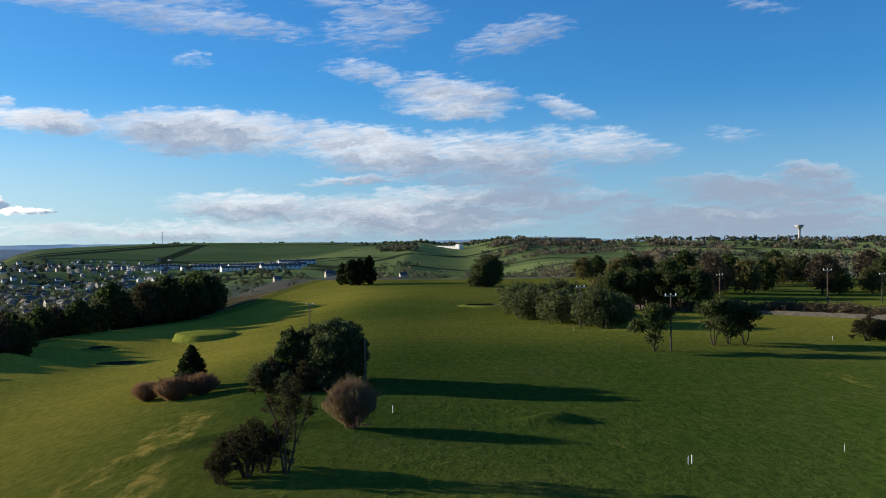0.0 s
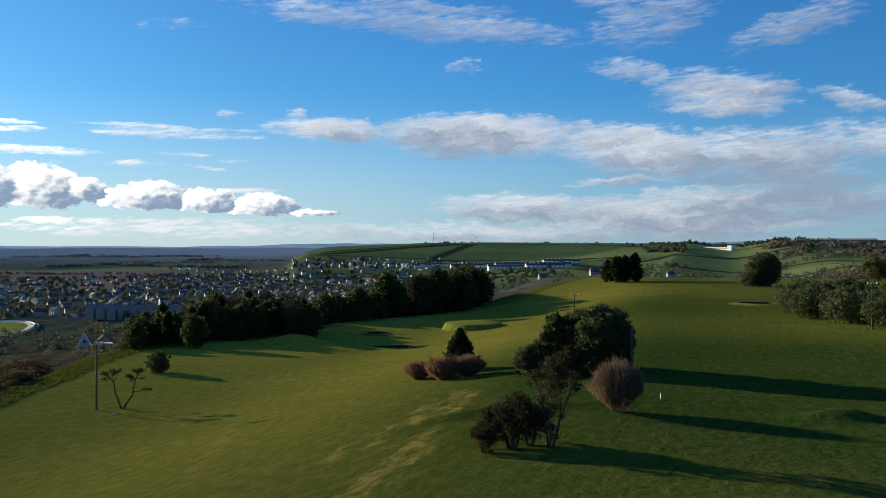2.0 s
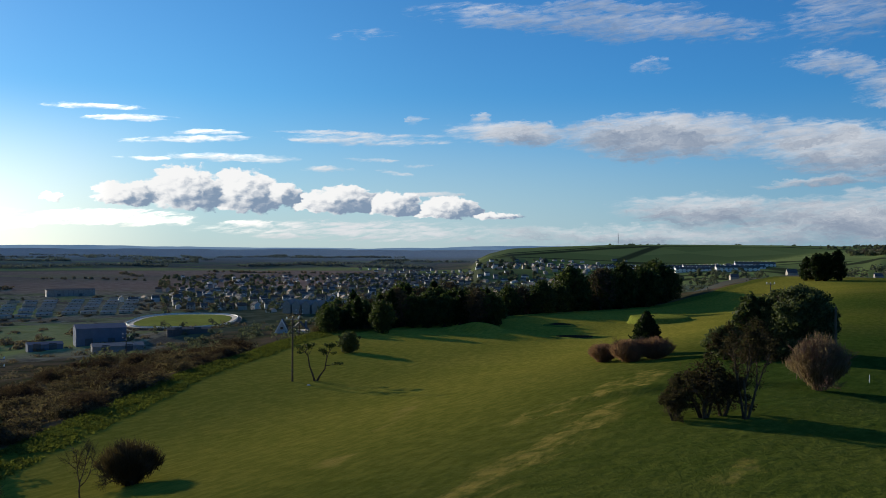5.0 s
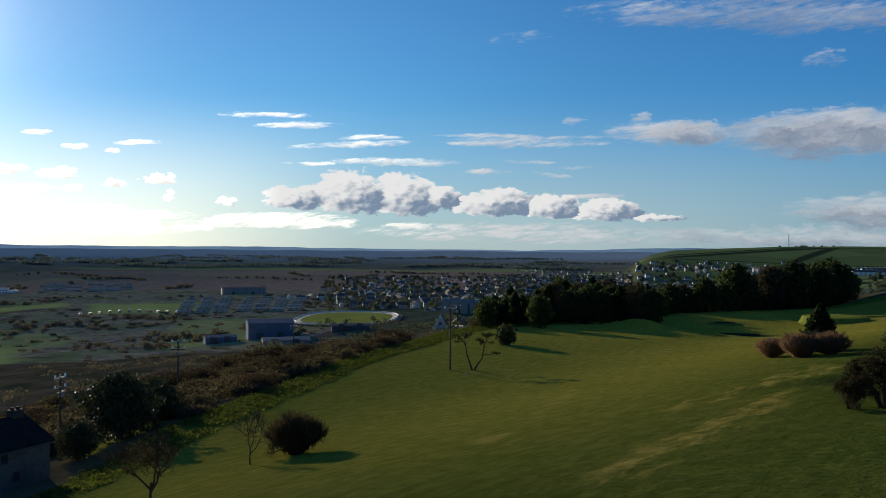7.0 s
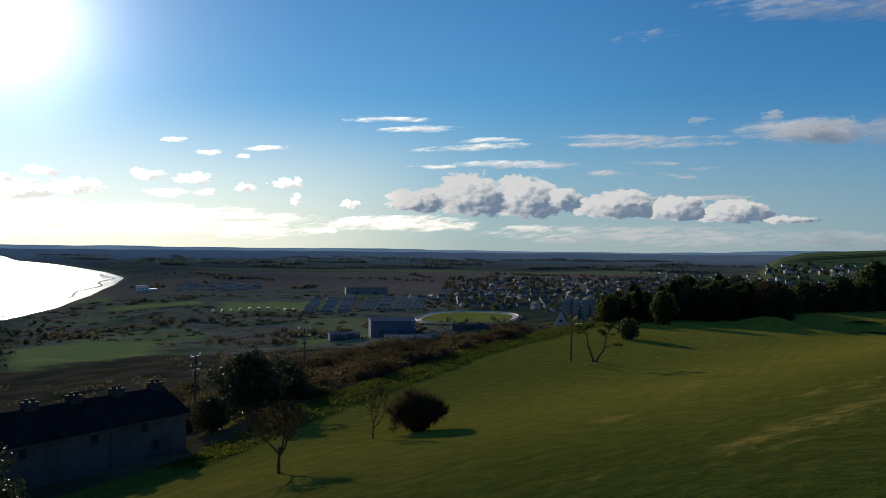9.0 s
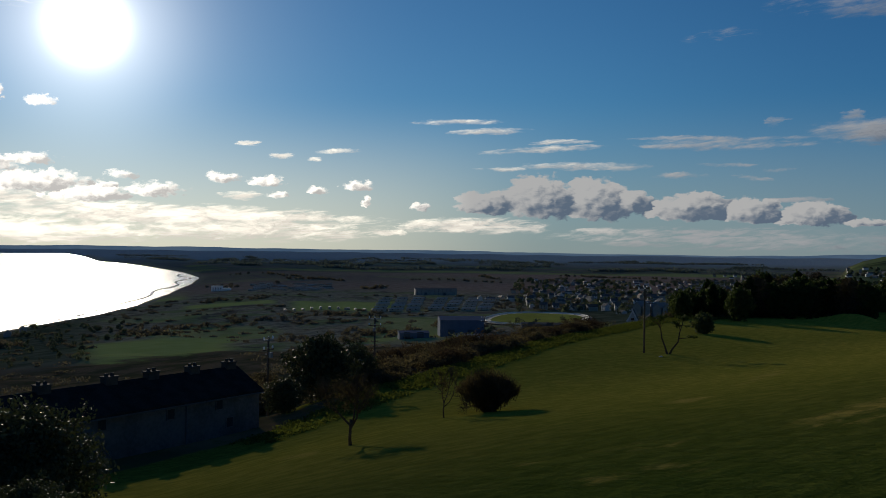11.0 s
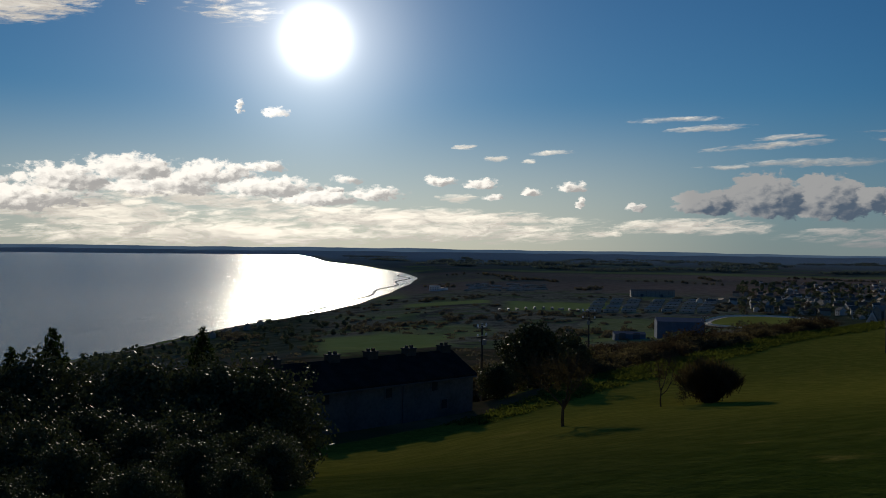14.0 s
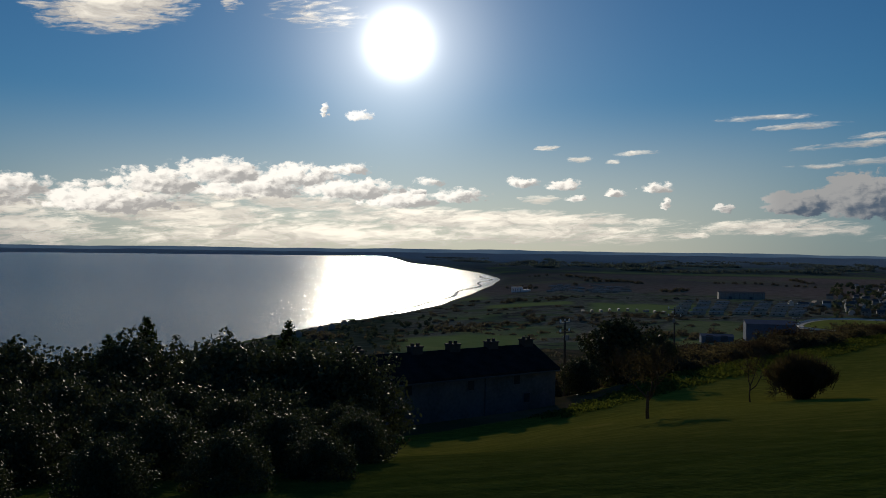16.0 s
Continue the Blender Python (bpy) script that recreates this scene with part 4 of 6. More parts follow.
firm = tree("pine_tree", "dark ragged pine among evergreen oaks", "tree", 5.6, 8.0, 0.6, 40, 9000, 0.22, EVERGREEN, 31, cone=0.45)
set_at(firm, -20.0, 116.5, 0)
low = tree("evergreen_shrub", "low rounded evergreen shrub at the foot of a clump", "shrub", 5.0, 4.2, 0.0, 34, 9000, 0.16, GREYLEAF, 12)
set_at(low, -22.8, 115, 0)
again(low, -19.6, 112.5, 90, 0.7)
again(low, -14.5, 112, 200, 0.62)
thorn = ragged("thorn_tree", "upright half-bare thorn tree with a thin olive-brown crown", "tree", 4.8, 7.8, 3, 13, THORN, 0.09, 50, 0.42, (0.03, 0.0), 0.85, 0.46, 0.24, thick=0.12)
twig_cloud(thorn, [(0.2, 0.1, 5.2, 1.7, 1.7, 2.1), (0.2, 0.1, 3.2, 1.3, 1.3, 1.2)], 2000, 0.18, DARKTWIG, 65)
set_at(thorn, -12.3, 69.5, 0)
thicket = ragged("hawthorn_tree", "wind-bent dark brown hawthorn with tufts reaching out sideways", "tree", 6.2, 4.9, 6, 32, THORN, 0.10, 42, 0.40, (-0.16, 0.0), 0.55, 0.62, 0.22, thick=0.10)
twig_cloud(thicket, [(-0.2, 0, 2.5, 2.1, 1.9, 1.5), (0.1, 0, 1.2, 1.7, 1.6, 1.0), (-1.2, 0, 2.0, 1.6, 1.2, 0.9)], 2600, 0.20, DARKTWIG, 66)
set_at(thicket, -15.3, 69.2, 0)
again(thicket, -17.2, 67.8, 130, 0.62, label="low brown thicket under a hawthorn")
again(thicket, -14.2, 70.5, 230, 0.88)
again(thicket, -22.5, 114.5, 60, 1.0, label="brown twiggy thorn on the flank of an evergreen clump")
again(thicket, -17.5, 112.8, 170, 0.85, label="brown twiggy thorn on the flank of an evergreen clump")
twiggy = bare("bare_bush", "rounded leafless pale brown bush of fine upright twigs", "bush", 5.2, 4.8, 11, 4, 14, TWIG, 0.06)
twig_fan(twiggy, 5.7, 5.1, 10000, 0.6, PALETWIG, 61, 1.05)
set_at(twiggy, -9.0, 87.3, 0)
pine = tree("conifer", "small dark conical pine", "tree", 6.0, 6.6, 0.1, 40, 11000, 0.19, NEEDLE, 15, cone=0.75)
set_at(pine, -36.6, 129, 0)
red = bare("red_shrub", "rounded russet winter shrub of bare twigs beside a pine", "shrub", 5.0, 3.2, 9, 3, 16, TWIG, 0.04)
twig_fan(red, 5.4, 3.3, 11000, 0.42, REDTWIG, 67)
set_at(red, -36.6, 120.5, 0)
again(red, -41.6, 124.5, 80, 0.85)
again(red, -33.4, 121.8, 160, 0.95)
# the dark wood on the rim
dark = tree("evergreen_tree", "tall dark evergreen tree in a belt", "tree", 10, 12.5, 0.0, 46, 4200, 0.40, EVERGREEN, 17)
set_at(dark, -113, 178, 0, 0.62)
rng0 = np.random.default_rng(5)
brown = tree("bare_tree", "tall brown leafless tree in a belt", "tree", 10.5, 13.0, 0.8, 36, 2800, 0.34, BROWNLEAF, 33)
set_at(brown, -98, 300, 0)
spire = tree("conifer", "tall pointed dark spruce in a belt", "tree", 7.5, 14.0, 0.1, 36, 2800, 0.42, NEEDLE, 34, cone=0.6)
set_at(spire, -118, 190, 0, 0.7)
for y in np.arange(180, 372, 6.0):
    for off in (5, 15, 28):
        x = float(np.interp(y, EDGE_Y, EDGE_X)) - off - rng0.random() * 5
        x -= 9.0 * float(sstep(19.0, 27.0, azimuth(x, y)))
        turn_left = float(azimuth(x, y))
        if turn_left > 36.0 or turn_left < 14.4:
            continue
        kind = (dark, dark, dark, brown)[rng0.integers(0, 4)] if y > 225 else (dark, spire, dark, dark)[rng0.integers(0, 4)]
        again(kind, x, y + rng0.random() * 6, rng0.random() * 360, (0.74 + 0.26 * rng0.random()) * (0.66 if turn_left > 33.0 else 1.3 if turn_left < 21.0 else 1.0), sink=2.8 * float(sstep(20.0, 26.0, turn_left)), tall=0.9 + 0.25 * rng0.random())
for x, y, k in ((-124, 172, 0.5), (-129, 178, 0.56), (-122, 181, 0.6), (-133, 186, 0.62)):
    again((dark, spire)[int(y) % 2], x, y, x * 31, k)
for i, left in enumerate(np.arange(25.4, 36.0, 0.34)):
    x, y = -math.sin(radians(left)) * (226 + 13 * (i % 3)), math.cos(radians(left)) * (226 + 13 * (i % 3))
    crest = float(np.interp(left, [25, 31.6, 32.8, 36.2], [73.4, 73.6, 70.6, 69.8]))
    again((dark, spire, dark, brown, dark)[i % 5], x, y, i * 71, (crest - float(ground_z(x, y))) / 12.8 * (0.86 + 0.2 * rng0.random()), tall=1.0)
# trees across the far end of the course
stand = tree("conifer", "tall dark cypress in a tight stand", "tree", 7.0, 11.5, 0.0, 30, 3000, 0.40, NEEDLE, 18, cone=0.3)
set_at(stand, -42, 398, 0)
for dx, dy in ((-4, 3), (4, 1), (8, 3), (1, 6)):
    again(stand, -42 + dx, 398 + dy, dx * 40, 0.95 + 0.02 * dx)
again(big, 16, 360, 0, 1.35)
again(dark, 19, 364, 90, 1.0)
again(low, 12, 358, 0, 1.2)
# right-hand groups
holm = tree("evergreen_tree", "broad grey-green evergreen tree with a domed crown", "tree", 12, 8.2, 0.0, 46, 8000, 0.28, GREYLEAF, 19)
set_at(holm, 33.5, 194, 0)
for x, y, k in ((27, 205, 0.95), (22, 218, 1.0), (20, 232, 1.0), (29, 224, 1.1), (38, 200, 0.8)):
    again(holm, x, y, x * 37, k)
scots = ragged("pine_tree", "dark ragged pine with bare leaning stems and layered crown", "tree", 8.0, 8.6, 3, 20, EVERGREEN, 0.24, 90, 1.15, (0.05, 0.0), 0.7, 0.42, 0.30, thick=0.16)
set_at(scots, 35.5, 150, 0)
again(scots, 47.5, 157, 100, 1.0)
again(scots, 50.5, 158, 200, 0.95)
again(scots, 53, 157, 300, 0.85)
for i in range(12):
    again(scots, 45 + i * 1.8, 240 - i * 0.8 + 3 * (i % 2), i * 77, 1.15 + 0.05 * (i % 3), tall=1.1)
olive = tree("evergreen_tree", "olive-brown evergreen tree with a rounded crown beyond a hedge", "tree", 10, 10.5, 0.6, 44, 3600, 0.40, OLIVE, 37)
set_at(olive, 47, 268, 0, 0.8)
for i in range(60):
    x = 62 + (i % 20) * 10 + rng0.random() * 6
    y = 285 + (i // 20) * 55 + rng0.random() * 45
    again((olive, dark, brown, olive)[i % 4], x, y, i * 53, 0.75 + 0.4 * rng0.random())
for i in range(30):
    again(gorse, 52 + i * 2.6 + rng0.random(), 252 - i * 2.3 + 3 * rng0.random(), i * 61, 0.7 + 0.5 * rng0.random(), label="brown hedge of brambles and thorn along a stone wall")
again(thicket, 77, 162, 0, 1.1)
again(low, 79.5, 163, 0, 0.9)
# along the fairway edge
wind = thing("bent_tree", "two-stemmed wind-twisted thorn tree with leafy tufts", "tree")
rngw = np.random.default_rng(41)
tufts = []
for k, path in enumerate(([(0, 0, -0.3), (-0.35, 0, 0.9), (-0.85, 0.1, 2.2), (-1.0, 0.1, 3.4), (-1.5, 0.2, 4.3)], [(0.1, 0, -0.3), (0.6, 0.1, 0.7), (1.35, 0.1, 1.7), (1.55, 0.2, 3.0), (1.9, 0.2, 4.2)])):
    v, f = [], []
    tube(v, f, path, [0.17, 0.13, 0.10, 0.075, 0.045], 8)
    for i in range(9):
        e = Vector(path[4]) + Vector((rngw.normal() * 0.62, rngw.normal() * 0.6, -0.4 + 1.5 * rngw.random()))
        s0 = Vector(path[3]).lerp(Vector(path[4]), rngw.random())
        tube(v, f, [s0, s0.lerp(e, 0.5) + Vector((0, 0, -0.1)), e], [0.04, 0.028, 0.012], 5)
        tufts.append((e.x, e.y, e.z, 0.50, 0.46, 0.30))
    if k:
        tube(v, f, [(1.5, 0.1, 2.2), (2.4, 0.2, 2.3), (3.2, 0.2, 2.4)], [0.07, 0.05, 0.02], 5)
        tufts += [(3.1, 0.2, 2.5, 0.6, 0.5, 0.25), (3.6, 0.2, 2.5, 0.45, 0.4, 0.2)]
    part("stem", mesh_of("stem", v, f, [BARK], smooth=True), BARK, wind)
part("crown", quad_mesh("crown", leaf_cloud(tufts, 1900, 0.10, rngw, 0.9), EVERGREEN), EVERGREEN, wind, "thin flat tufts of dark leaves")
set_at(wind, -81.0, 108.8, 32, 1.05)
globe = tree("round_bush", "single rounded evergreen bush on the fairway edge", "bush", 4.2, 3.8, 0.0, 26, 9000, 0.14, GREYLEAF, 22)
set_at(globe, -96.2, 139.6, 0)
spiky = bare("spiky_bush", "spreading dark leafless bush on the turf", "bush", 5.6, 3.5, 16, 3, 23, BARK, 0.07)
twig_fan(spiky, 6.0, 3.5, 6000, 0.7, DARKTWIG, 62, 0.85)
set_at(spiky, -55.2, 49.9, 0)
sapling = bare("sapling", "slim leafless young tree on the turf", "tree", 1.6, 4.0, 1, 3, 24, BARK, 0.05)
twig_cloud(sapling, [(0, 0, 2.6, 0.7, 0.7, 1.2)], 420, 0.16, DARKTWIG, 64)
set_at(sapling, -55.9, 45.8, 0)
youngtree = bare("bare_tree", "small leafless spreading tree on the turf", "tree", 4.5, 4.6, 1, 4, 25, BARK, 0.09)
twig_cloud(youngtree, [(0, 0, 3.3, 1.9, 1.9, 1.2)], 900, 0.22, DARKTWIG, 63)
set_at(youngtree, -49.0, 32.3, 0)
# the dark hedge above the house
hedge = tree("hedge_bush", "dense glossy dark evergreen hedge bush", "hedge", 7.0, 6.0, 0.0, 44, 15000, 0.11, GLOSSY, 26, trunk=0.02)
set_at(hedge, -44.5, 9.6, 0, 1.0, 0.3)
for x, y, k, down in ((-43.8, 11.6, 0.92, 0.1), (-44, 6, 1.0, 0.35), (-44.5, 1.5, 1.0, 0.7), (-45, -3, 0.96, 1.1), (-46, -7.5, 1.0, 1.2), (-47, -12, 1.0, 1.2), (-48, -17, 1.0, 1.2), (-49.5, -22, 1.0, 1.2),
                      (-40.3, 8.6, 0.66, 0.9), (-40.0, 5, 0.7, 0.9), (-40, 1, 0.72, 0.9), (-41, -4, 0.75, 0.9), (-42, -9, 0.75, 0.9), (-49, 4, 1.0, 1.2), (-51, -5, 1.05, 1.2),
                      (-36.2, 6.4, 0.6, 0.9), (-35.8, 3.2, 0.62, 0.9), (-35.5, -0.6, 0.64, 0.9), (-36, -4.6, 0.64, 0.9), (-37, -8.8, 0.66, 0.9), (-38, -13, 0.7, 0.9),
                      (-33, 8.6, 0.44, 0.7), (-29, 8.2, 0.36, 0.6), (-27.4, 5.4, 0.4, 0.7), (-27, 2, 0.42, 0.7), (-27.2, -1.6, 0.42, 0.7), (-27.6, -5.4, 0.44, 0.7), (-28.4, -9.4, 0.46, 0.7), (-29.4, -13.6, 0.48, 0.7),
                      (-24.6, 6.0, 0.28, 0.5), (-23.4, 3.4, 0.32, 0.5), (-23, 0.6, 0.32, 0.5), (-23, -2.4, 0.33, 0.5), (-23.4, -5.6, 0.34, 0.5), (-24, -9, 0.36, 0.5),
                      (-32.2, 4.6, 0.5, 0.8), (-31.8, 1.4, 0.52, 0.8), (-31.6, -2.2, 0.54, 0.8), (-32.2, -6.0, 0.55, 0.8), (-33, -10, 0.58, 0.8), (-34, -14.5, 0.6, 0.8)):
    again(hedge, x, y, x * 71 + y * 33, k, sink=down)
whorls = []
for k in range(30):
    f = k / 30
    reach = 3.5 * (1 - f) ** 0.95 + 0.10
    for q in range(8):
        w = q * math.pi / 4 + k * 0.7
        for s in (0.4, 0.8):
            whorls.append((math.cos(w) * reach * s, math.sin(w) * reach * s, 0.4 + 8.7 * f - 0.30 * s * reach, 0.26 * reach + 0.04, 0.26 * reach + 0.04, 0.20))
fir = tree("fir_tree", "dark pointed spruce rising behind a hedge", "tree", 4.6, 9.0, 0.2, 20, 14000, 0.12, NEEDLE, 35, cone=0.92, trunk=0.018, given=whorls)
set_at(fir, -74.9, 3.8, 0, 1.36, 0.8)
again(fir, -75.2, 1.0, 70, 1.27, 0.9)
again(fir, -107.9, 21.3, 130, 1.5)
again(fir, -78, -6, 200, 1.25)
for i in range(330):
    y = 34 + 170 * rng0.random()
    off = 7.5 + 78 * rng0.random() ** 1.7
    x = float(np.interp(y, EDGE_Y, EDGE_X)) - off
    if y > 125 and 36.5 < float(azimuth(x, y)) < 41.0:
        continue
    if -100 < x < -60 and y < 60 and off < 30:
        continue
    again((gorse, gorse, bramble)[i % 3], x, y, i * 47, (0.42 + 0.55 * rng0.random()) * (0.8 if off < 14 else 1.0))
holly = tree("holly_tree", "dark glossy evergreen tree on the bank below the course", "tree", 8.0, 7.0, 0.0, 36, 9000, 0.18, GLOSSY, 36)
set_at(holly, -84, 52, 0)
again(holly, -90, 60, 120, 0.75)
again(holly, -80, 45, 200, 0.5)



def tussocks():
    """Rough grass along the rim, past the mown turf."""
    rng = np.random.default_rng(71)
    lobes = []
    for i in range(2600):
        y = 34 + 150 * rng.random()
        x = float(np.interp(y, EDGE_Y, EDGE_X)) - 0.3 - 7.0 * rng.random()
        s = 0.25 + 0.35 * rng.random()
        lobes.append((x, y, float(ground_z(x, y)) + 0.05, s * 1.3, s * 1.3, s * 0.55))
    mat = foliage("tussock_grass", (0.045, 0.058, 0.014), (0.125, 0.130, 0.032), 0.9, 0.0, 0.2)
    tagged(new("rough_grass", quad_mesh("rough_grass", leaf_cloud(lobes, 40000, 0.20, rng, 0.6, 0.5), mat)), "tussocks of rough green grass along the rim of the course", "grass", kind="stuff")


tussocks()

# ---- woods and thickets too far to count ----


def woodland(label, places, heights, leaves, mat, seed, squat=0.8):
    """Many small trees in one mesh: true places in, drawn in like the land."""
    rng = np.random.default_rng(seed)
    lobes = []
    for (x, y), h in zip(places, heights):
        R = math.hypot(x, y)
        k = float(near_from_true(R)) / R
        z = float(ground_z(x * k, y * k))
        for q in range(3):
            w = h * squat * (0.32 + 0.2 * rng.random()) * k
            lobes.append((x * k + rng.normal() * w * 0.7, y * k + rng.normal() * w * 0.7, z + h * k * (0.25 + 0.22 * q), w, w, h * 0.30 * k))
    quads = leaf_cloud(lobes, leaves, 1.0, rng, 0.5)
    c = quads.mean(1, keepdims=True)
    size = 0.9 * np.clip(np.hypot(c[..., :1], c[..., 1:2]) / 700.0, 0.45, 3.2)
    ob = new("woodland", quad_mesh("woodland", c + (quads - c) * size, mat))
    return tagged(ob, label, "trees", kind="stuff")


def strewn(count, a0, a1, r0, r1, rng, power=1.0):
    return [polar(a0 + (a1 - a0) * rng.random(), r0 + (r1 - r0) * rng.random() ** power) for i in range(count)]


def polar(az, R):
    return -math.sin(radians(az)) * R, math.cos(radians(az)) * R


def lines(rows, a0, a1, r0, r1, per, rng):
    out = []
    for i in range(rows):
        a, R = a0 + (a1 - a0) * rng.random(), r0 + (r1 - r0) * rng.random()
        x, y = polar(a, R)
        t = rng.random() * math.pi
        L = 0.10 * R * (0.5 + rng.random())
        out += [(x + math.cos(t) * L * (j / per - 0.5) + rng.normal() * 4, y + math.sin(t) * L * (j / per - 0.5) + rng.normal() * 4) for j in range(per)]
    return out


rng2 = np.random.default_rng(19)


def clear(p):
    """Keeps the track, the parks and the sea free of trees."""
    x, y = p
    R, a = math.hypot(x, y), float(azimuth(x, y))
    if a > float(np.interp(R, SHORE_R, SHORE_A)) - 2.0 or math.hypot(x + 520, y - 528) < 105:
        return False
    if 47.4 < a < 60.5 and 890 < R < 1190 or 57 < a < 63.2 and 1390 < R < 1720 or 60.8 < a < 67 and 1000 < R < 1130:
        return False
    if -2.4 < a < 1.8 and 1000 < R < 2100:
        return False
    if 480 < R < 660 and min(abs(a - 7.35), abs(a - 2.7), abs(a - 10.6)) < 0.9:
        return False
    return not (63 < a < 72 and 310 < R < 640)


def grove(label, places, low, high, per, mat, seed, squat=0.8):
    places = [p for p in places if clear(p)]
    woodland(label, places, [low + (high - low) * rng2.random() for p in places], per * len(places), mat, seed, squat)


grove("dark garden trees and hedges between the houses of the town", strewn(260, 9, 27, 520, 1500, rng2) + strewn(760, 22, 46, 620, 2100, rng2) + strewn(160, 16, 27, 480, 1100, rng2), 3, 8, 50, FARWOOD, 51)
grove("brown leafless trees between the houses of the town", strewn(200, 14, 46, 620, 1700, rng2), 4, 8, 44, FARBROWN, 52)
grove("brown scrub and bramble on the valley floor", strewn(800, 42, 84, 230, 1250, rng2), 0.6, 2.0, 44, FARBROWN, 53, 3.4)
grove("dark bushes and hedges on the valley floor", lines(22, 42, 80, 380, 1250, 18, rng2), 2, 5, 50, FARBROWN, 54, 1.2)
grove("low hedges across the marsh and low fields", lines(16, 34, 66, 1500, 2500, 16, rng2), 3, 5, 26, FARBROWN, 55, 1.4)
grove("garden bushes and hedges under the rim of the course", strewn(150, 35, 50, 250, 560, rng2), 1.5, 4.5, 60, FARWOOD, 61, 1.2)
grove("dark trees and garden hedges along the shore road", strewn(320, 70, 86, 430, 900, rng2), 1.5, 4.5, 50, FARWOOD, 62)
grove("distant woods on the plain, tinted blue for haze", lines(46, 28, 76, 2900, 6500, 26, rng2), 7, 12, 16, HAZEWOOD, 56, 3.4)
grove("row of trees on the brow of the farmed hill", [polar(a, 2720 + 260 * rng2.random()) for a in np.arange(-1, 18.5, 0.10)], 4, 9, 30, FARWOOD, 57, 1.0)
grove("woods and hedges beyond the course", lines(60, -34, 4, 620, 2600, 18, rng2), 6, 12, 34, FARWOOD, 58, 1.2)
grove("brown leafless woods beyond the course", lines(46, -34, 4, 520, 1900, 16, rng2), 6, 12, 38, FARBROWN, 59, 1.2)
grove("dark trees across the far end of the course", [polar(a, 560 + 90 * rng2.random()) for a in np.arange(-12, 10, 0.16) if rng2.random() < 0.7], 4, 9, 60, FARWOOD, 60, 1.0)


# ---- the last hills ----


def far_hills():
    """A plain band of hills on the skyline, past all that shifts, glowing blue-grey for haze."""
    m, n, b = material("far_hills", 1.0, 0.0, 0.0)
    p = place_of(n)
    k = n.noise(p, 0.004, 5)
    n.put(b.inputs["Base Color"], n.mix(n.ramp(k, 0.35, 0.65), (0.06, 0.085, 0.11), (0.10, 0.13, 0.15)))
    # haze over the hills put in as a faint blue emission
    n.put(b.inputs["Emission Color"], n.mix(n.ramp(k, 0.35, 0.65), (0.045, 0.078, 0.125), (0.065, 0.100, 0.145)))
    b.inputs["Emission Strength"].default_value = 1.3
    verts, faces = [], []
    az = np.arange(-40, 110, 0.25)
    R = 17600.0
    r = float(near_from_true(R))
    up = np.interp(az, [-40, -27, -20, -14, -8, -2, 6, 12, 18, 23, 26, 29, 33, 45, 70, 97, 110], [130, 135, 122, 132, 120, 112, 100, 98, 100, 102, 92, 70, 58, 70, 84, 68, 66])
    up = 82 + (up - 82) * 1.6 + np.interp(az, [-30, 0, 12, 25], [30, 26, 16, 8]) * wob(az * 9, az * 3, 34, 1.1) + 8 * wob(az * 9, az * 5, 17, 0.3) + 4 * wob(az * 31, az * 17, 19, 0.9)
    for a, h in zip(az, up):
        x, y = -math.sin(radians(a)), math.cos(radians(a))
        for z, d in ((-30, 0.0), (h, 60.0), (h - 25, 130.0)):
            k = r / R
            verts.append((x * (r + d), y * (r + d), EYE_Z + (z - EYE_Z) * k))
    for i in range(len(az) - 1):
        for j in range(2):
            faces.append((i * 3 + j, i * 3 + j + 1, i * 3 + 4 + j, i * 3 + 3 + j))
    tagged(new("backdrop", mesh_of("backdrop", verts, faces, [m], smooth=True)), "low hills along the far horizon, hazed by a painted blue-grey glow", "hills", kind="structure")


far_hills()

# ---- buildings ----
WALL = plain("limewash", (0.42, 0.42, 0.415), 0.9, 0, 0.15, 0.4)
RENDER_GREY = plain("grey_render", (0.21, 0.21, 0.208), 0.9, 0, 0.15, 0.5)
RENDER_CREAM = plain("cream_render", (0.28, 0.26, 0.22), 0.9, 0, 0.12, 0.5)
SLATE = plain("slate", (0.095, 0.097, 0.104), 0.95, 0, 0.3, 0.8, 0.02)
TILE = plain("brown_tile", (0.12, 0.075, 0.055), 0.7, 0, 0.3, 0.8)
WHITE = plain("white_paint", (0.62, 0.62, 0.61), 0.6, 0, 0.08, 0.8)
STEEL = plain("grey_blue_cladding", (0.100, 0.130, 0.185), 0.9, 0.0, 0.12, 0.3, 0.02)
DARKSTEEL = plain("dark_cladding", (0.080, 0.086, 0.095), 0.9, 0.0, 0.15, 0.3, 0.02)
CONCRETE = plain("concrete", (0.34, 0.33, 0.31), 0.85, 0, 0.18, 0.5)
TIMBER = plain("weathered_timber", (0.085, 0.068, 0.052), 0.95, 0, 0.3, 2.0, 0.02)
GALV = plain("galvanised_steel", (0.22, 0.225, 0.23), 0.6, 0.4, 0.15, 1.0, 0.5)
CERAMIC = plain("white_ceramic", (0.75, 0.75, 0.73), 0.15, 0, 0.05, 2.0, 0.6)
TURF = plain("track_turf", (0.125, 0.150, 0.042), 0.95, 0, 0.2, 0.02, 0.0)
SANDY = plain("pale_sand", (0.55, 0.51, 0.44), 0.95, 0, 0.15, 0.05, 0.0)
PALE_ROOF = plain("pale_roof", (0.20, 0.205, 0.21), 0.9, 0, 0.15, 0.5, 0.02)
STONE = plain("field_stone", (0.085, 0.075, 0.062), 0.9, 0, 0.35, 0.8)
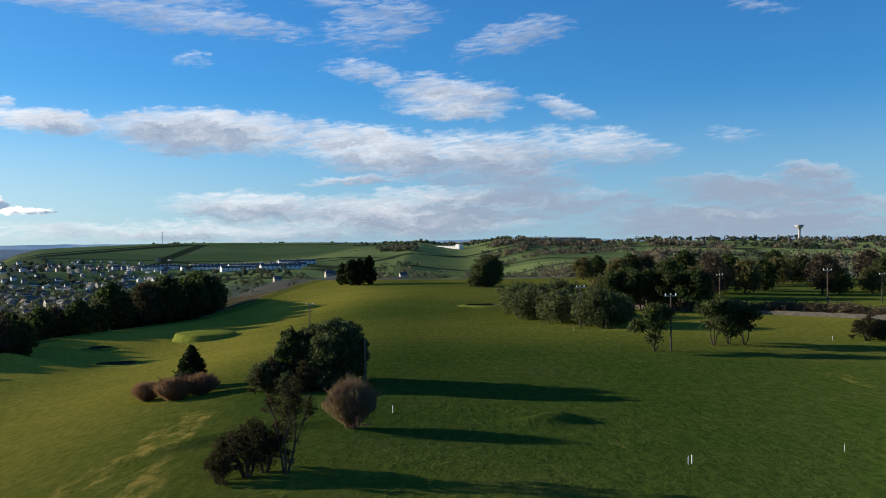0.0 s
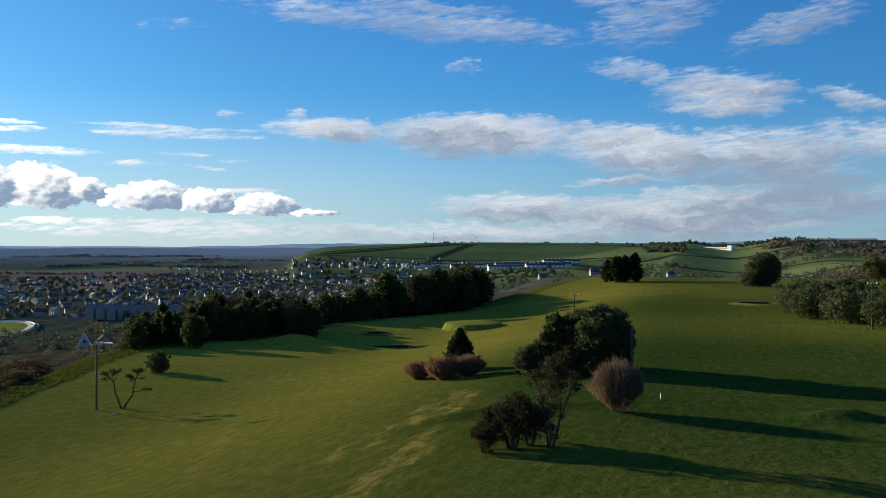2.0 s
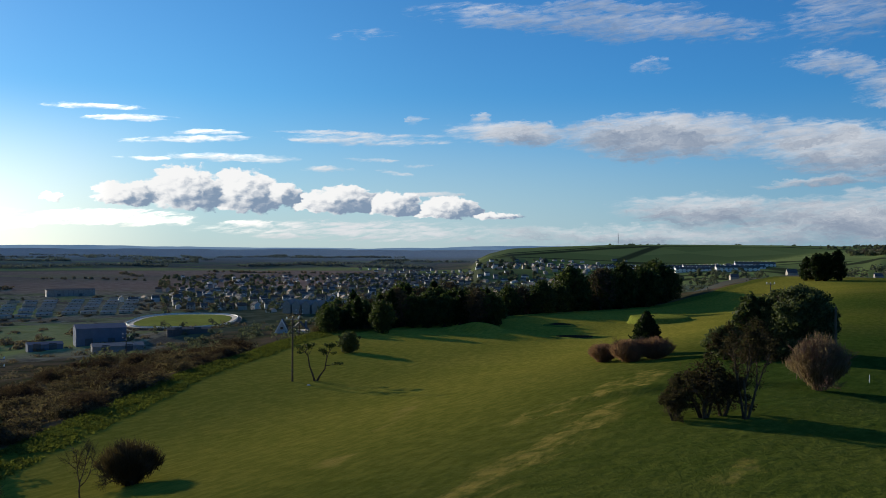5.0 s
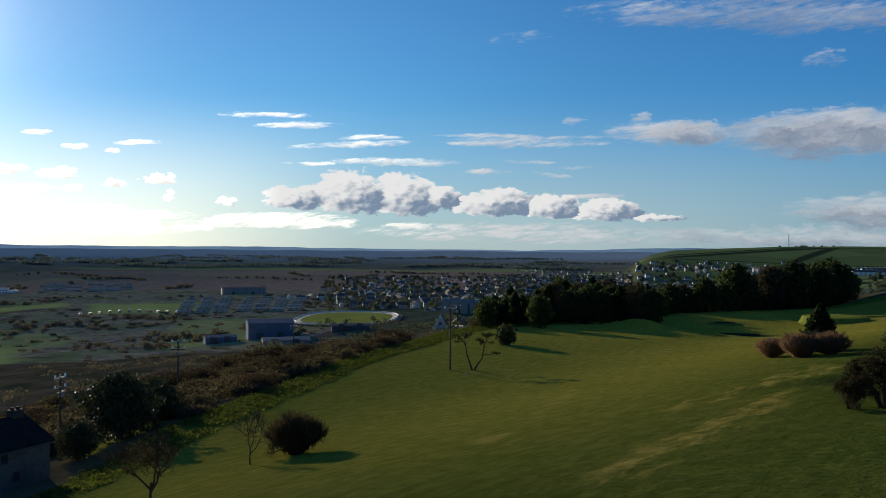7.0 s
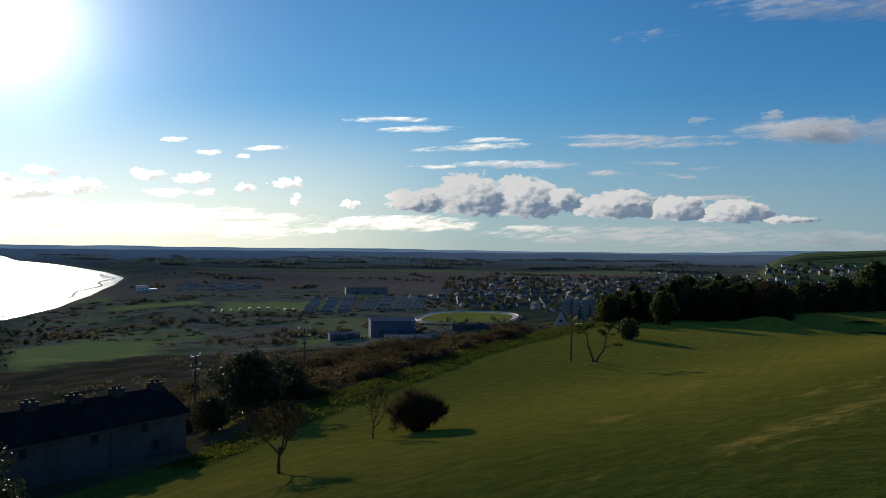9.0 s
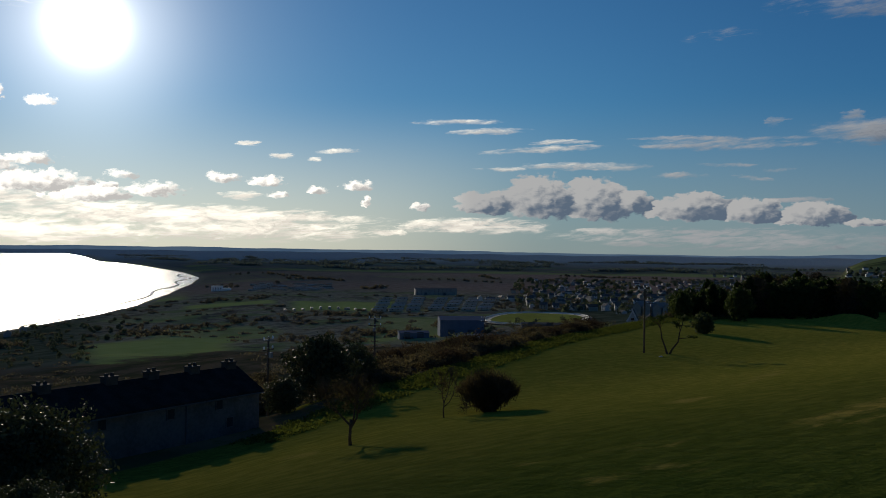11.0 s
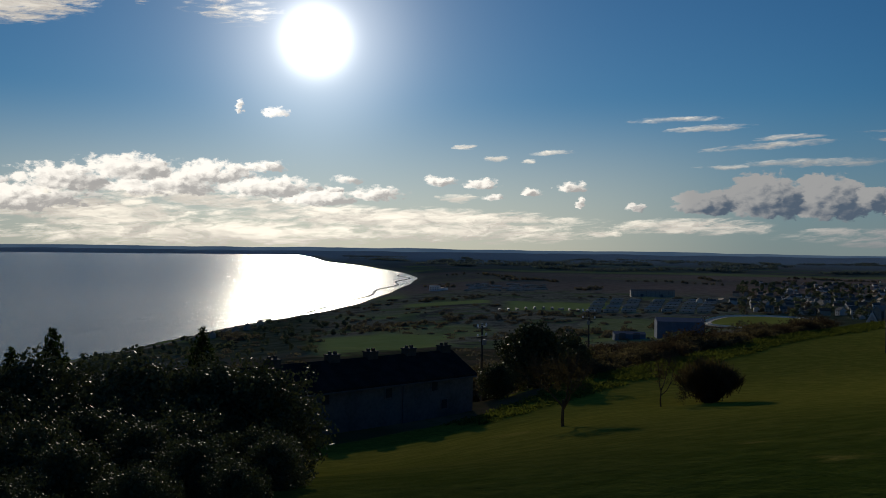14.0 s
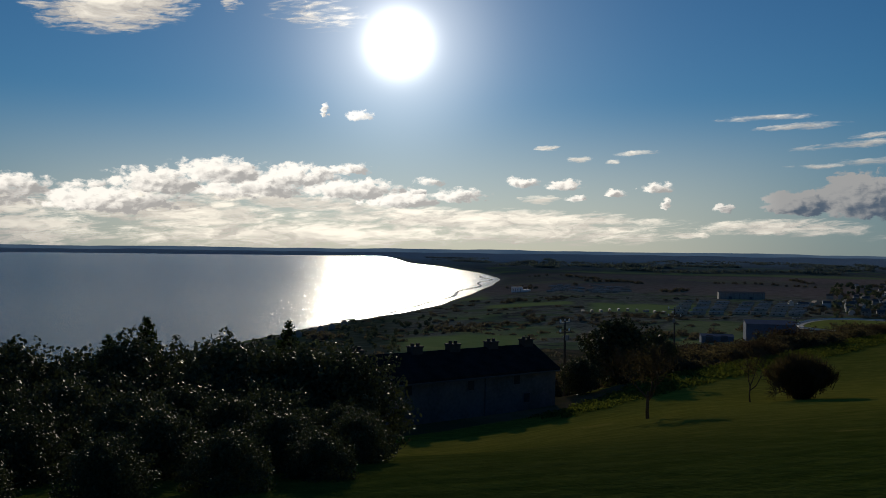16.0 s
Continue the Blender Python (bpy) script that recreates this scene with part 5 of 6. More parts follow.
ASPHALT = plain("asphalt", (0.055, 0.055, 0.057), 0.8, 0, 0.2, 0.2)


def glass_material():
    m, n, b = material("window_glass", 0.08, 0.0, 0.6)
    n.put(b.inputs["Base Color"], (0.02, 0.025, 0.03))
    return m


GLASS = glass_material()


def prism(width, depth, z0, rise, over=0.0):
    """A gable prism: ridge along x."""
    bm = bmesh.new()
    a, d = width / 2 + over, depth / 2 + over
    v = [bm.verts.new(p) for p in ((-a, -d, z0), (a, -d, z0), (a, d, z0), (-a, d, z0), (-a, 0, z0 + rise), (a, 0, z0 + rise))]
    for f in ((3, 2, 1, 0), (0, 1, 5, 4), (2, 3, 4, 5), (1, 2, 5), (3, 0, 4)):
        bm.faces.new([v[i] for i in f])
    return bm


def gable_walls(width, depth, height, rise):
    bm = bmesh.new()
    a, d = width / 2, depth / 2
    v = [bm.verts.new(p) for p in ((-a, -d, -1.5), (a, -d, -1.5), (a, d, -1.5), (-a, d, -1.5), (-a, -d, height), (a, -d, height), (a, d, height), (-a, d, height),
                                   (-a, 0, height + rise), (a, 0, height + rise))]
    for f in ((0, 1, 5, 4), (2, 3, 7, 6), (1, 2, 6, 9, 5), (3, 0, 4, 8, 7), (3, 2, 1, 0)):
        bm.faces.new([v[i] for i in f])
    return bm


def roof_slabs(width, depth, height, rise, over=0.3, thick=0.18):
    """Two roof slopes with thickness and eaves."""
    bm = bmesh.new()
    a, d = width / 2 + over * 0.6, depth / 2 + over
    drop = rise * over / (depth / 2)
    for s in (-1, 1):
        lo, hi = height - drop + 0.02, height + rise + 0.02
        p = [(-a, s * d, lo), (a, s * d, lo), (a, 0, hi), (-a, 0, hi)]
        v = [bm.verts.new(q) for q in p] + [bm.verts.new((q[0], q[1], q[2] + thick)) for q in p]
        for f in ((0, 1, 2, 3), (7, 6, 5, 4), (0, 4, 5, 1), (1, 5, 6, 2), (3, 7, 4, 0)):
            bm.faces.new([v[i] for i in (f if s > 0 else f[::-1])])
    return bm


def add_windows(ob, width, depth, rows, cols, door=True, pane=(1.1, 1.2)):
    """Windows and a door along the street side."""
    for s in (-1,):
        for z in rows:
            for i in range(cols):
                x = (i + 0.5) / cols * width * 0.9 - width * 0.45
                if door and z == rows[0] and i == cols // 2:
                    part("door", boxes((x - 0.5, x + 0.5, s * (depth / 2) - 0.05, s * (depth / 2) + 0.05, 0, 2.05)), TIMBER, ob)
                    continue
                y = s * depth / 2
                part("window", boxes((x - pane[0] / 2, x + pane[0] / 2, y - 0.06, y + 0.06, z, z + pane[1])), GLASS, ob)


def dwelling(label, width, depth, height, rise, wall, roof, rows, cols, chimneys, group="houses of the town"):
    ob = thing("house", label, "house", group)
    part("wall", gable_walls(width, depth, height, rise), wall, ob)
    part("roof", roof_slabs(width, depth, height, rise), roof, ob)
    for x in chimneys:
        c = part("chimney", boxes((x - 0.45, x + 0.45, -0.35, 0.35, height + rise * 0.5, height + rise + 1.0), (x - 0.52, x + 0.52, -0.42, 0.42, height + rise + 1.0, height + rise + 1.12)), wall, ob)
    add_windows(ob, width, depth, rows, cols)
    return ob


def put_far(ob, x, y, turn, size=1.0, sink=0.0):
    """Sets a thing at a true place, drawn in and scaled like the land there."""
    k = float(near_from_true(math.hypot(x, y))) / math.hypot(x, y)
    X, Y = x * k, y * k
    ob.matrix_basis = Matrix.Translation((X, Y, float(ground_z(X, Y)) - sink)) @ Matrix.Rotation(radians(turn), 4, "Z") @ Matrix.Scale(k * size, 4)
    return ob


kinds = [
    dwelling("white-rendered two-storey house with slate roof", 9.5, 7.5, 5.2, 2.6, WALL, SLATE, (0.9, 3.4), 2, (4.2,)),
    dwelling("white bungalow with grey slate roof", 13, 8, 2.8, 2.4, WALL, SLATE, (0.9,), 3, (3.0,)),
    dwelling("grey-rendered two-storey house with slate roof", 8.5, 8, 5.2, 2.8, RENDER_GREY, SLATE, (0.9, 3.4), 2, (-3.8,)),
    dwelling("cream two-storey house with brown tiled roof", 10, 8, 5.0, 2.6, RENDER_CREAM, TILE, (0.9, 3.4), 2, (4.4,)),
]
rng1 = np.random.default_rng(77)
used = [False] * len(kinds)


def house_at(i, x, y, turn, size=1.0):
    i = i % len(kinds)
    if used[i]:
        put_far(copy_thing(kinds[i], Matrix()), x, y, turn, size)
    else:
        used[i] = True
        put_far(kinds[i], x, y, turn, size)


# streets as arcs: azimuth from, to, distance from, to, houses
STREETS = [
    (9.0, 16.0, 1475, 1735, 12), (10.5, 16.0, 1630, 1800, 8), (17.0, 24.0, 1590, 1890, 13), (17.0, 25.0, 1490, 1900, 13), (17.5, 25.5, 1340, 1690, 13), (19.0, 26.0, 1170, 1480, 12),
    (19.0, 26.5, 990, 1250, 11), (20.0, 27.0, 740, 980, 10), (20.5, 27.0, 560, 760, 8), (22.0, 27.5, 860, 1100, 8), (26.0, 35.0, 1900, 2150, 18), (26.0, 33.0, 2150, 2500, 13), (27.0, 36.0, 1720, 1930, 18), (26.0, 36.0, 1560, 1760, 18),
    (27.0, 36.0, 1420, 1600, 16), (27.0, 37.0, 1240, 1400, 16), (27.0, 38.0, 1060, 1200, 14), (29.0, 34.0, 2500, 2750, 9), (33.0, 43.0, 960, 1060, 14), (36.0, 44.5, 850, 890, 11), (37.0, 45.5, 1180, 1240, 12), (38.0, 46.5, 1340, 1380, 12), (44.0, 48.5, 1070, 1110, 7)]
for a0, a1, r0, r1, count in STREETS:
    for i in range(count):
        f = (i + 0.5 + 0.3 * (rng1.random() - 0.5)) / count
        x, y = polar(a0 + (a1 - a0) * f, r0 + (r1 - r0) * f + 14 * (rng1.random() - 0.5))
        house_at((0, 1, 2, 2, 3, 3)[int(rng1.integers(0, 6))], x, y, a0 + (190, 200, 15, -60)[int(rng1.integers(0, 4))] + 12 * rng1.normal(), 0.75 + 0.2 * rng1.random())


def far_roofs(count):
    """The small houses of the town that stand too far off to count."""
    verts, faces, index = [], [], []
    for i in range(count):
        a, R = 17.0 + 28 * rng1.random(), 760 + 1300 * rng1.random() ** 0.8
        if not clear(polar(a, R)):
            continue
        x, y = polar(a, R)
        k = float(near_from_true(R)) / R
        z = float(ground_z(x * k, y * k))
        m = Matrix.Translation((x * k, y * k, z)) @ Matrix.Rotation(radians(a + (190, 15, -60, 100)[i % 4] + 15 * rng1.normal()), 4, "Z") @ Matrix.Scale(k * (0.65 + 0.25 * rng1.random()), 4)
        w, d, h, r = 5.0 + 2 * rng1.random(), 4.0, (2.8, 5.0)[i % 2], 2.5
        q = len(verts)
        verts += [m @ Vector(p) for p in ((-w, -d, -2), (w, -d, -2), (w, d, -2), (-w, d, -2), (-w, -d, h), (w, -d, h), (w, d, h), (-w, d, h), (-w, 0, h + r), (w, 0, h + r))]
        for f, t in (((0, 1, 5, 4), 0), ((2, 3, 7, 6), 0), ((1, 2, 6, 9, 5), 0), ((3, 0, 4, 8, 7), 0), ((4, 5, 9, 8), 1), ((6, 7, 8, 9), 1)):
            faces.append([q + v for v in f])
            index.append(t if t else (0, 2)[i % 3 == 0])
    ob = new("far_houses", mesh_of("far_houses", verts, faces, [RENDER_GREY, SLATE, WALL], index))
    return tagged(ob, "pale and grey slate-roofed houses packed across the distant town", "houses", kind="stuff")


far_roofs(420)

for a, R in ((77.2, 800), (77.9, 772), (78.5, 752), (79.3, 728), (80.2, 700), (76.4, 838)):
    house_at(2, *polar(a - 0.9, R), a + 95, 0.7)

# lone houses beyond the end of the course
lone = dwelling("white gabled house beyond the end of the golf course", 10, 8, 3.6, 3.4, RENDER_CREAM, SLATE, (0.9,), 3, (4.0,), "")
put_far(lone, *polar(7.35, 625), 204, 0.62)
put_far(copy_thing(lone, Matrix()), *polar(2.7, 640), 200, 0.5)
put_far(copy_thing(lone, Matrix()), *polar(10.6, 640), 206, 0.55)


def terrace(label, units, width, depth, height, rise, wall, roof, group=""):
    ob = thing("terrace", label, "terrace", group)
    for i in range(units):
        x = (i - (units - 1) / 2) * width
        w = part("wall", gable_walls(width * 0.98, depth, height, rise), wall, ob)
        w.location.x = x
        r = part("roof", roof_slabs(width, depth, height, rise, 0.25), roof, ob)
        r.location.x = x
        for z in (0.9, 3.3):
            part("window", boxes((x - 1.1, x + 1.1, -depth / 2 - 0.05, -depth / 2 + 0.05, z, z + 1.2)), GLASS, ob)
        part("chimney", boxes((x - width / 2 - 0.4, x - width / 2 + 0.4, -0.4, 0.4, height + rise * 0.4, height + rise + 1.1)), wall, ob)
    return ob


row = terrace("long terrace of grey-white two-storey houses on the hillside", 9, 7.0, 8.0, 5.2, 2.8, WHITE, SLATE, "hillside terraces")
put_far(row, *polar(10.4, 1360), 30)
for a, R, t in ((12.9, 1465, 34), (15.3, 1560, 30), (10.0, 1440, 30), (12.5, 1545, 34), (14.8, 1635, 30), (17.5, 1640, 28), (9.4, 1500, 26)):
    put_far(copy_thing(row, Matrix()), *polar(a, R), t)


def gabled_block(label, units):
    """A row of narrow gables, end on, with pale sunlit slopes."""
    ob = thing("townhouse_row", label, "terrace")
    for i in range(units):
        y = (i - (units - 1) / 2) * 9.0
        w = part("wall", gable_walls(16, 7.2, 5.5, 3.6), RENDER_GREY, ob)
        w.location.y = y
        r = part("roof", roof_slabs(16, 7.2, 5.5, 3.6, 0.3), PALE_ROOF, ob)
        r.location.y = y
        for z in (1.0, 3.6):
            part("window", boxes((8.0, 8.1, y - 0.8, y + 0.8, z, z + 1.3)), GLASS, ob)
    return ob


block = gabled_block("row of steep grey gabled townhouses", 8)
put_far(block, *polar(35.9, 775), 36 + 58, 1.1)


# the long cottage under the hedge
# limewash darkened: the shade on the wall is put into its colour
COB = plain("shaded_limewash", (0.095, 0.095, 0.096), 0.95, 0, 0.3, 0.35, 0.03)
# chimney brick, darker than the wall
DARKBRICK = plain("dark_brick", (0.060, 0.055, 0.052), 0.95, 0, 0.3, 1.0, 0.02)
cottage = thing("cottage", "long low whitewashed cottage with dark slate roof and chimneys", "house")
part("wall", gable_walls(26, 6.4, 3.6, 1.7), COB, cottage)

for x in (12.2, 7.9, 3.5, -0.6, -6.5, -12.0):
    c = part("chimney", boxes((x - 0.55, x + 0.55, -0.4, 0.4, 4.2, 5.9), (x - 0.61, x + 0.61, -0.46, 0.46, 5.9, 6.02)), DARKBRICK, cottage)
    for q in (-0.28, 0.28):
        part("chimney_pot", boxes((x + q - 0.12, x + q + 0.12, -0.12, 0.12, 6.02, 6.25)), DARKBRICK, c)
# dark matte pane with little reflection
PANE = plain("matte_pane", (0.03, 0.033, 0.037), 0.6, 0, 0.1, 1.0, 0.1)
# darker copy of the slate, carrying the roof's shade in its colour
SHADESLATE = plain("shaded_slate", (0.022, 0.022, 0.024), 0.95, 0, 0.35, 0.8, 0.01)
for x, z in ((9.4, 0.7), (8.2, 2.4), (3.0, 2.3), (-3.5, 2.4), (-8, 1.2)):
    w = part("window", boxes((x - 0.42, x + 0.42, -3.27, -3.19, z, z + 0.95)), SLATE, cottage)
    part("pane", boxes((x - 0.34, x + 0.34, -3.29, -3.21, z + 0.08, z + 0.87)), PANE, w)
part("roof", roof_slabs(26, 6.4, 3.6, 1.7, 0.35, 0.2), SHADESLATE, cottage, "dark slate roof")
for x in (4.6, -5.8):
    part("downpipe", boxes((x - 0.05, x + 0.05, -3.33, -3.22, -1.4, 3.5)), DARKSTEEL, cottage)
part("gutter", boxes((-13.1, 13.1, -3.68, -3.54, 3.32, 3.44)), DARKSTEEL, cottage)
cottage.matrix_basis = Matrix.Translation((-75 + 0.28 * 13 - 0.96 * 3.2, 39.6 - 0.96 * 13 - 0.28 * 3.2, 61.9)) @ Matrix.Rotation(radians(106.3), 4, "Z")

# the white gabled house on the slope
aframe = thing("house", "white house with a steep A-shaped gable and dark roof", "house")
bm = gable_walls(9, 6.4, 1.2, 6.2)
part("wall", bm, WALL, aframe)
part("roof", roof_slabs(9, 6.4, 1.2, 6.2, 0.35, 0.3), SLATE, aframe)
for side in (-1, 1):
    board = bmesh.new()
    v = [board.verts.new(p) for q in (4.55, 4.75) for p in ((q, side * 3.75, 0.75), (q, side * 3.15, 0.75), (q, 0, 6.9), (q, 0, 7.95))]
    for f in ((0, 1, 2, 3), (7, 6, 5, 4), (0, 4, 5, 1), (1, 5, 6, 2), (3, 7, 4, 0)):
        board.faces.new([v[k] for k in f])
    part("barge_board", board, WHITE, aframe, "broad white barge board")
part("window", boxes((4.46, 4.56, -0.6, 0.6, 3.6, 4.6)), GLASS, aframe)
part("window", boxes((4.46, 4.56, -0.7, 0.7, 0.8, 2.0)), GLASS, aframe)
part("wing_wall", boxes((-5.5, 3, 3.2, 10.5, -1.5, 2.6)), WALL, aframe)
wing = part("wing_roof", roof_slabs(8.5, 7.5, 2.6, 3.6), SLATE, aframe, "grey hipped roof of the wing")
wing.location = (-1.2, 7.0, 0)
part("chimney", boxes((-2, -1, 9.2, 10.0, 3, 6.6)), RENDER_GREY, aframe)
aframe.matrix_basis = Matrix.Translation((-187.2, 234, 54.0)) @ Matrix.Rotation(radians(-54), 4, "Z") @ Matrix.Scale(0.8, 4)


def shed(label, width, depth, height, wall, roof, place, turn):
    ob = thing("industrial_shed", label, "shed")
    part("wall", gable_walls(width, depth, height, depth * 0.10), wall, ob)
    part("roof", roof_slabs(width, depth, height, depth * 0.10, 0.4, 0.25), roof, ob)
    for i in range(int(width // 6)):
        x = -width / 2 + 3 + i * 6
        part("panel_rib", boxes((x - 0.15, x + 0.15, -depth / 2 - 0.12, -depth / 2 + 0.02, 0, height)), roof, ob)
    for x in (-width * 0.25, width * 0.2):
        part("door", boxes((x - 2, x + 2, -depth / 2 - 0.16, -depth / 2 + 0.02, 0, 4)), DARKSTEEL, ob)
    return put_far(ob, *place, turn)


shed("large blue-grey steel-clad shed in the valley", 27, 18, 9.5, STEEL, STEEL, polar(49.4, 556), 56)
shed("low grey steel warehouse in the valley", 26, 12, 3.2, PALE_ROOF, PALE_ROOF, polar(48.4, 515), 54)
shed("low blue-grey shed in the valley", 18, 10, 3.2, STEEL, STEEL, polar(52.4, 545), 60)
shed("low dark yard building beside the track", 24, 8, 2.6, DARKSTEEL, SLATE, polar(44.3, 542), 48)
shed("grey civic block behind the caravans", 60, 14, 9, RENDER_GREY, SLATE, polar(51.0, 1290), 60)
shed("long grey factory on the ridge", 110, 24, 9, RENDER_GREY, RENDER_GREY, polar(-7.2, 1900), -8)
shed("dark factory end on the ridge", 30, 20, 8, DARKSTEEL, SLATE, polar(-9.3, 1880), -8)

# long white building on the hill
long_white = thing("hospital", "long white building on the brow of the far hill", "building")
part("wing", boxes((-52, 30, -6, 6, -3, 5.5)), WHITE, long_white)
part("block", boxes((30, 42, -8, 8, -3, 9)), WHITE, long_white)
part("roof", boxes((-53, 30, -7, 7, 5.5, 6.1)), SLATE, long_white)
for i in range(14):
    part("window", boxes((-49 + i * 5.6, -45.6 + i * 5.6, -6.1, -5.9, 1.6, 3.6)), GLASS, long_white)
put_far(long_white, *polar(-0.15, 1980), -40, 0.9)

# water tower
tower = thing("water_tower", "pale concrete water tower with a flared bowl", "water tower")
v, f = [], []
tube(v, f, [(0, 0, -2), (0, 0, 10), (0, 0, 24)], [3.2, 2.4, 2.2], 16)
part("shaft", mesh_of("shaft", v, f, [CONCRETE], smooth=True), CONCRETE, tower)
v, f = [], []
tube(v, f, [(0, 0, 23.5), (0, 0, 26), (0, 0, 31), (0, 0, 33), (0, 0, 33.6)], [2.2, 4.2, 8.6, 9.0, 8.2], 24)
part("bowl", mesh_of("bowl", v, f, [CONCRETE], smooth=True), CONCRETE, tower)
put_far(tower, *polar(-21.45, 1950), 0)

# mast on the hill
mast = thing("radio_mast", "thin grey lattice mast on the far hill", "mast")
for x, y in ((-0.8, -0.8), (0.8, -0.8), (0, 0.9)):
    part("leg", boxes((x - 0.18, x + 0.18, y - 0.18, y + 0.18, -1, 34)), GALV, mast)
for i in range(11):
    part("brace", boxes((-0.9, 0.9, -0.95, 0.95, i * 3.1, i * 3.1 + 0.16)), GALV, mast)
put_far(mast, *polar(17.5, 2650), 0)


# ---- caravans ----
def caravan():
    ob = thing("caravan", "white static caravan with a pale curved roof", "caravan", "caravans in the park")
    part("body", boxes((-7, 7, -1.75, 1.75, 0.4, 2.75)), RENDER_CREAM, ob)
    part("roof", prism(14, 3.5, 2.75, 0.45, 0.12), CONCRETE, ob)
    part("skirt", boxes((-6.9, 6.9, -1.65, 1.65, -0.4, 0.4)), DARKSTEEL, ob)
    for s in (-1,):
        for x in (-3.0, 2.6):
            part("window", boxes((x - 0.7, x + 0.7, s * 1.75 - 0.04, s * 1.75 + 0.04, 1.3, 2.2)), GLASS, ob)
    return ob


van = caravan()
first = True
for col in range(7):
    a = 47.9 + col * 1.05 + (0.35 if col > 3 else 0)
    for i in range(10):
        if rng1.random() < 0.10:
            continue
        o = van if first else copy_thing(van, Matrix())
        first = False
        put_far(o, *polar(a - 0.05 * i + 0.02 * rng1.normal(), 862 + i * 31 + 2 * rng1.normal()), a + 2 * rng1.normal(), 0.95)
for i in range(95):
    o = copy_thing(van, Matrix())
    put_far(o, *polar(57.6 + 5.0 * rng1.random(), 1410 + 280 * rng1.random()), 60 + 8 * rng1.normal(), 0.75)
for i in range(12):
    put_far(copy_thing(van, Matrix()), *polar(54.4 + i * 0.55, 905 + 2 * rng1.normal()), 150 + 10 * rng1.normal(), 0.7)

# ---- greyhound track ----
TX, TY, TT = -529, 538, 126.0


def oval(a, b, n=72, inner=None, z=0.0):
    bm = bmesh.new()
    ring = [(math.copysign(abs(math.cos(w)) ** 0.75, math.cos(w)), math.copysign(abs(math.sin(w)) ** 0.75, math.sin(w))) for w in (2 * math.pi * i / n for i in range(n))]
    out = [bm.verts.new((a * c, b * s, z)) for c, s in ring]
    if inner is None:
        bm.faces.new(out)
    else:
        inn = [bm.verts.new((inner[0] * c, inner[1] * s, z)) for c, s in ring]
        for i in range(n):
            bm.faces.new((out[i], out[(i + 1) % n], inn[(i + 1) % n], inn[i]))
    return bm, ring


track = thing("greyhound_track", "oval greyhound track with green turf, pale sand and white rail", "track")
bank = oval(89, 55)[0]
lower = bmesh.ops.extrude_face_region(bank, geom=bank.faces[:])
bmesh.ops.translate(bank, vec=(0, 0, -2.2), verts=[e for e in lower["geom"] if isinstance(e, bmesh.types.BMVert)])
part("apron", bank, ASPHALT, track, "dark apron round the track")
part("sand_track", oval(84, 50, 72, (78.5, 45), 0.12)[0], SANDY, track, "pale sand running track")
part("infield", oval(78, 44.5, 72, None, 0.16)[0], TURF, track, "mown green infield")
_, ring = oval(1, 1)
_.free()
for i, (c, s) in enumerate(ring):
    c2, s2 = ring[(i + 1) % len(ring)]
    p, q = Vector((85 * c, 51 * s, 0)), Vector((85 * c2, 51 * s2, 0))
    L = (q - p).length
    pan = part("rail_panel", boxes((0, L, -0.08, 0.08, 0.15, 1.5)), WHITE, track)
    pan.matrix_basis = Matrix.Translation(p) @ Matrix.Rotation(math.atan2(q.y - p.y, q.x - p.x), 4, "Z")
tz = max(float(ground_z(TX + 80 * math.cos(w), TY + 80 * math.sin(w))) for w in np.arange(0, 6.28, 0.2))
track.matrix_basis = Matrix.Translation((TX, TY, tz + 0.1)) @ Matrix.Rotation(radians(TT), 4, "Z") @ Matrix.Scale(0.8, 4)


# ---- poles ----
def power_pole(label, height=9.4, arms=1, kit=True, group="overhead line poles"):
    ob = thing("power_pole", label, "pole", group)
    v, f = [], []
    tube(v, f, [(0, 0, -0.5), (0, 0, height * 0.5), (0, 0, height)], [0.16, 0.14, 0.115], 10)
    part("post", mesh_of("post", v, f, [TIMBER], smooth=True), TIMBER, ob)
    for k in range(arms):
        z = height - 0.35 - 1.1 * k
        arm = part("crossarm", boxes((-1.05, 1.05, -0.07, 0.07, z - 0.07, z + 0.07)), GALV if k == 0 else TIMBER, ob)
        for x in (-0.92, 0.0, 0.92):
            v, f = [], []
            tube(v, f, [(x, 0, z + 0.07), (x, 0, z + 0.2), (x, 0, z + 0.32), (x, 0, z + 0.42)], [0.05, 0.13, 0.10, 0.05], 8)
            part("insulator", mesh_of("insulator", v, f, [CERAMIC], smooth=True), CERAMIC, arm)
    if kit:
        part("transformer", boxes((-0.17, 0.17, -0.5, -0.15, height - 2.3, height - 1.7)), GALV, ob)
        part("stay_bracket", boxes((-0.1, 0.1, 0.1, 0.35, height - 2.0, height - 1.9)), GALV, ob)
    return ob


pole = power_pole("weathered wooden power pole with crossarm and white insulators", 9.6, 1, False)
set_at(pole, -83.8, 106.9, 60)
for x, y, k, t in ((29.3, 192, 0.95, 10), (38.3, 150.2, 1.0, 10), (78.7, 256, 0.95, 10), (96.8, 226, 1.15, 10), (128, 262, 0.9, 10), (-26.5, 176, 0.85, 40)):
    again(pole, x, y, t, k)
kitpole = power_pole("dark wooden power pole with transformer and many insulators", 9.6, 2, True)
set_at(kitpole, -116.5, 81.7, 40)
kitpole.location.z = 68.0 - 9.6
k2 = copy_thing(kitpole, Matrix())
set_at(k2, -90.5, 48.9, 120)
k2.location.z = 68.6 - 9.6
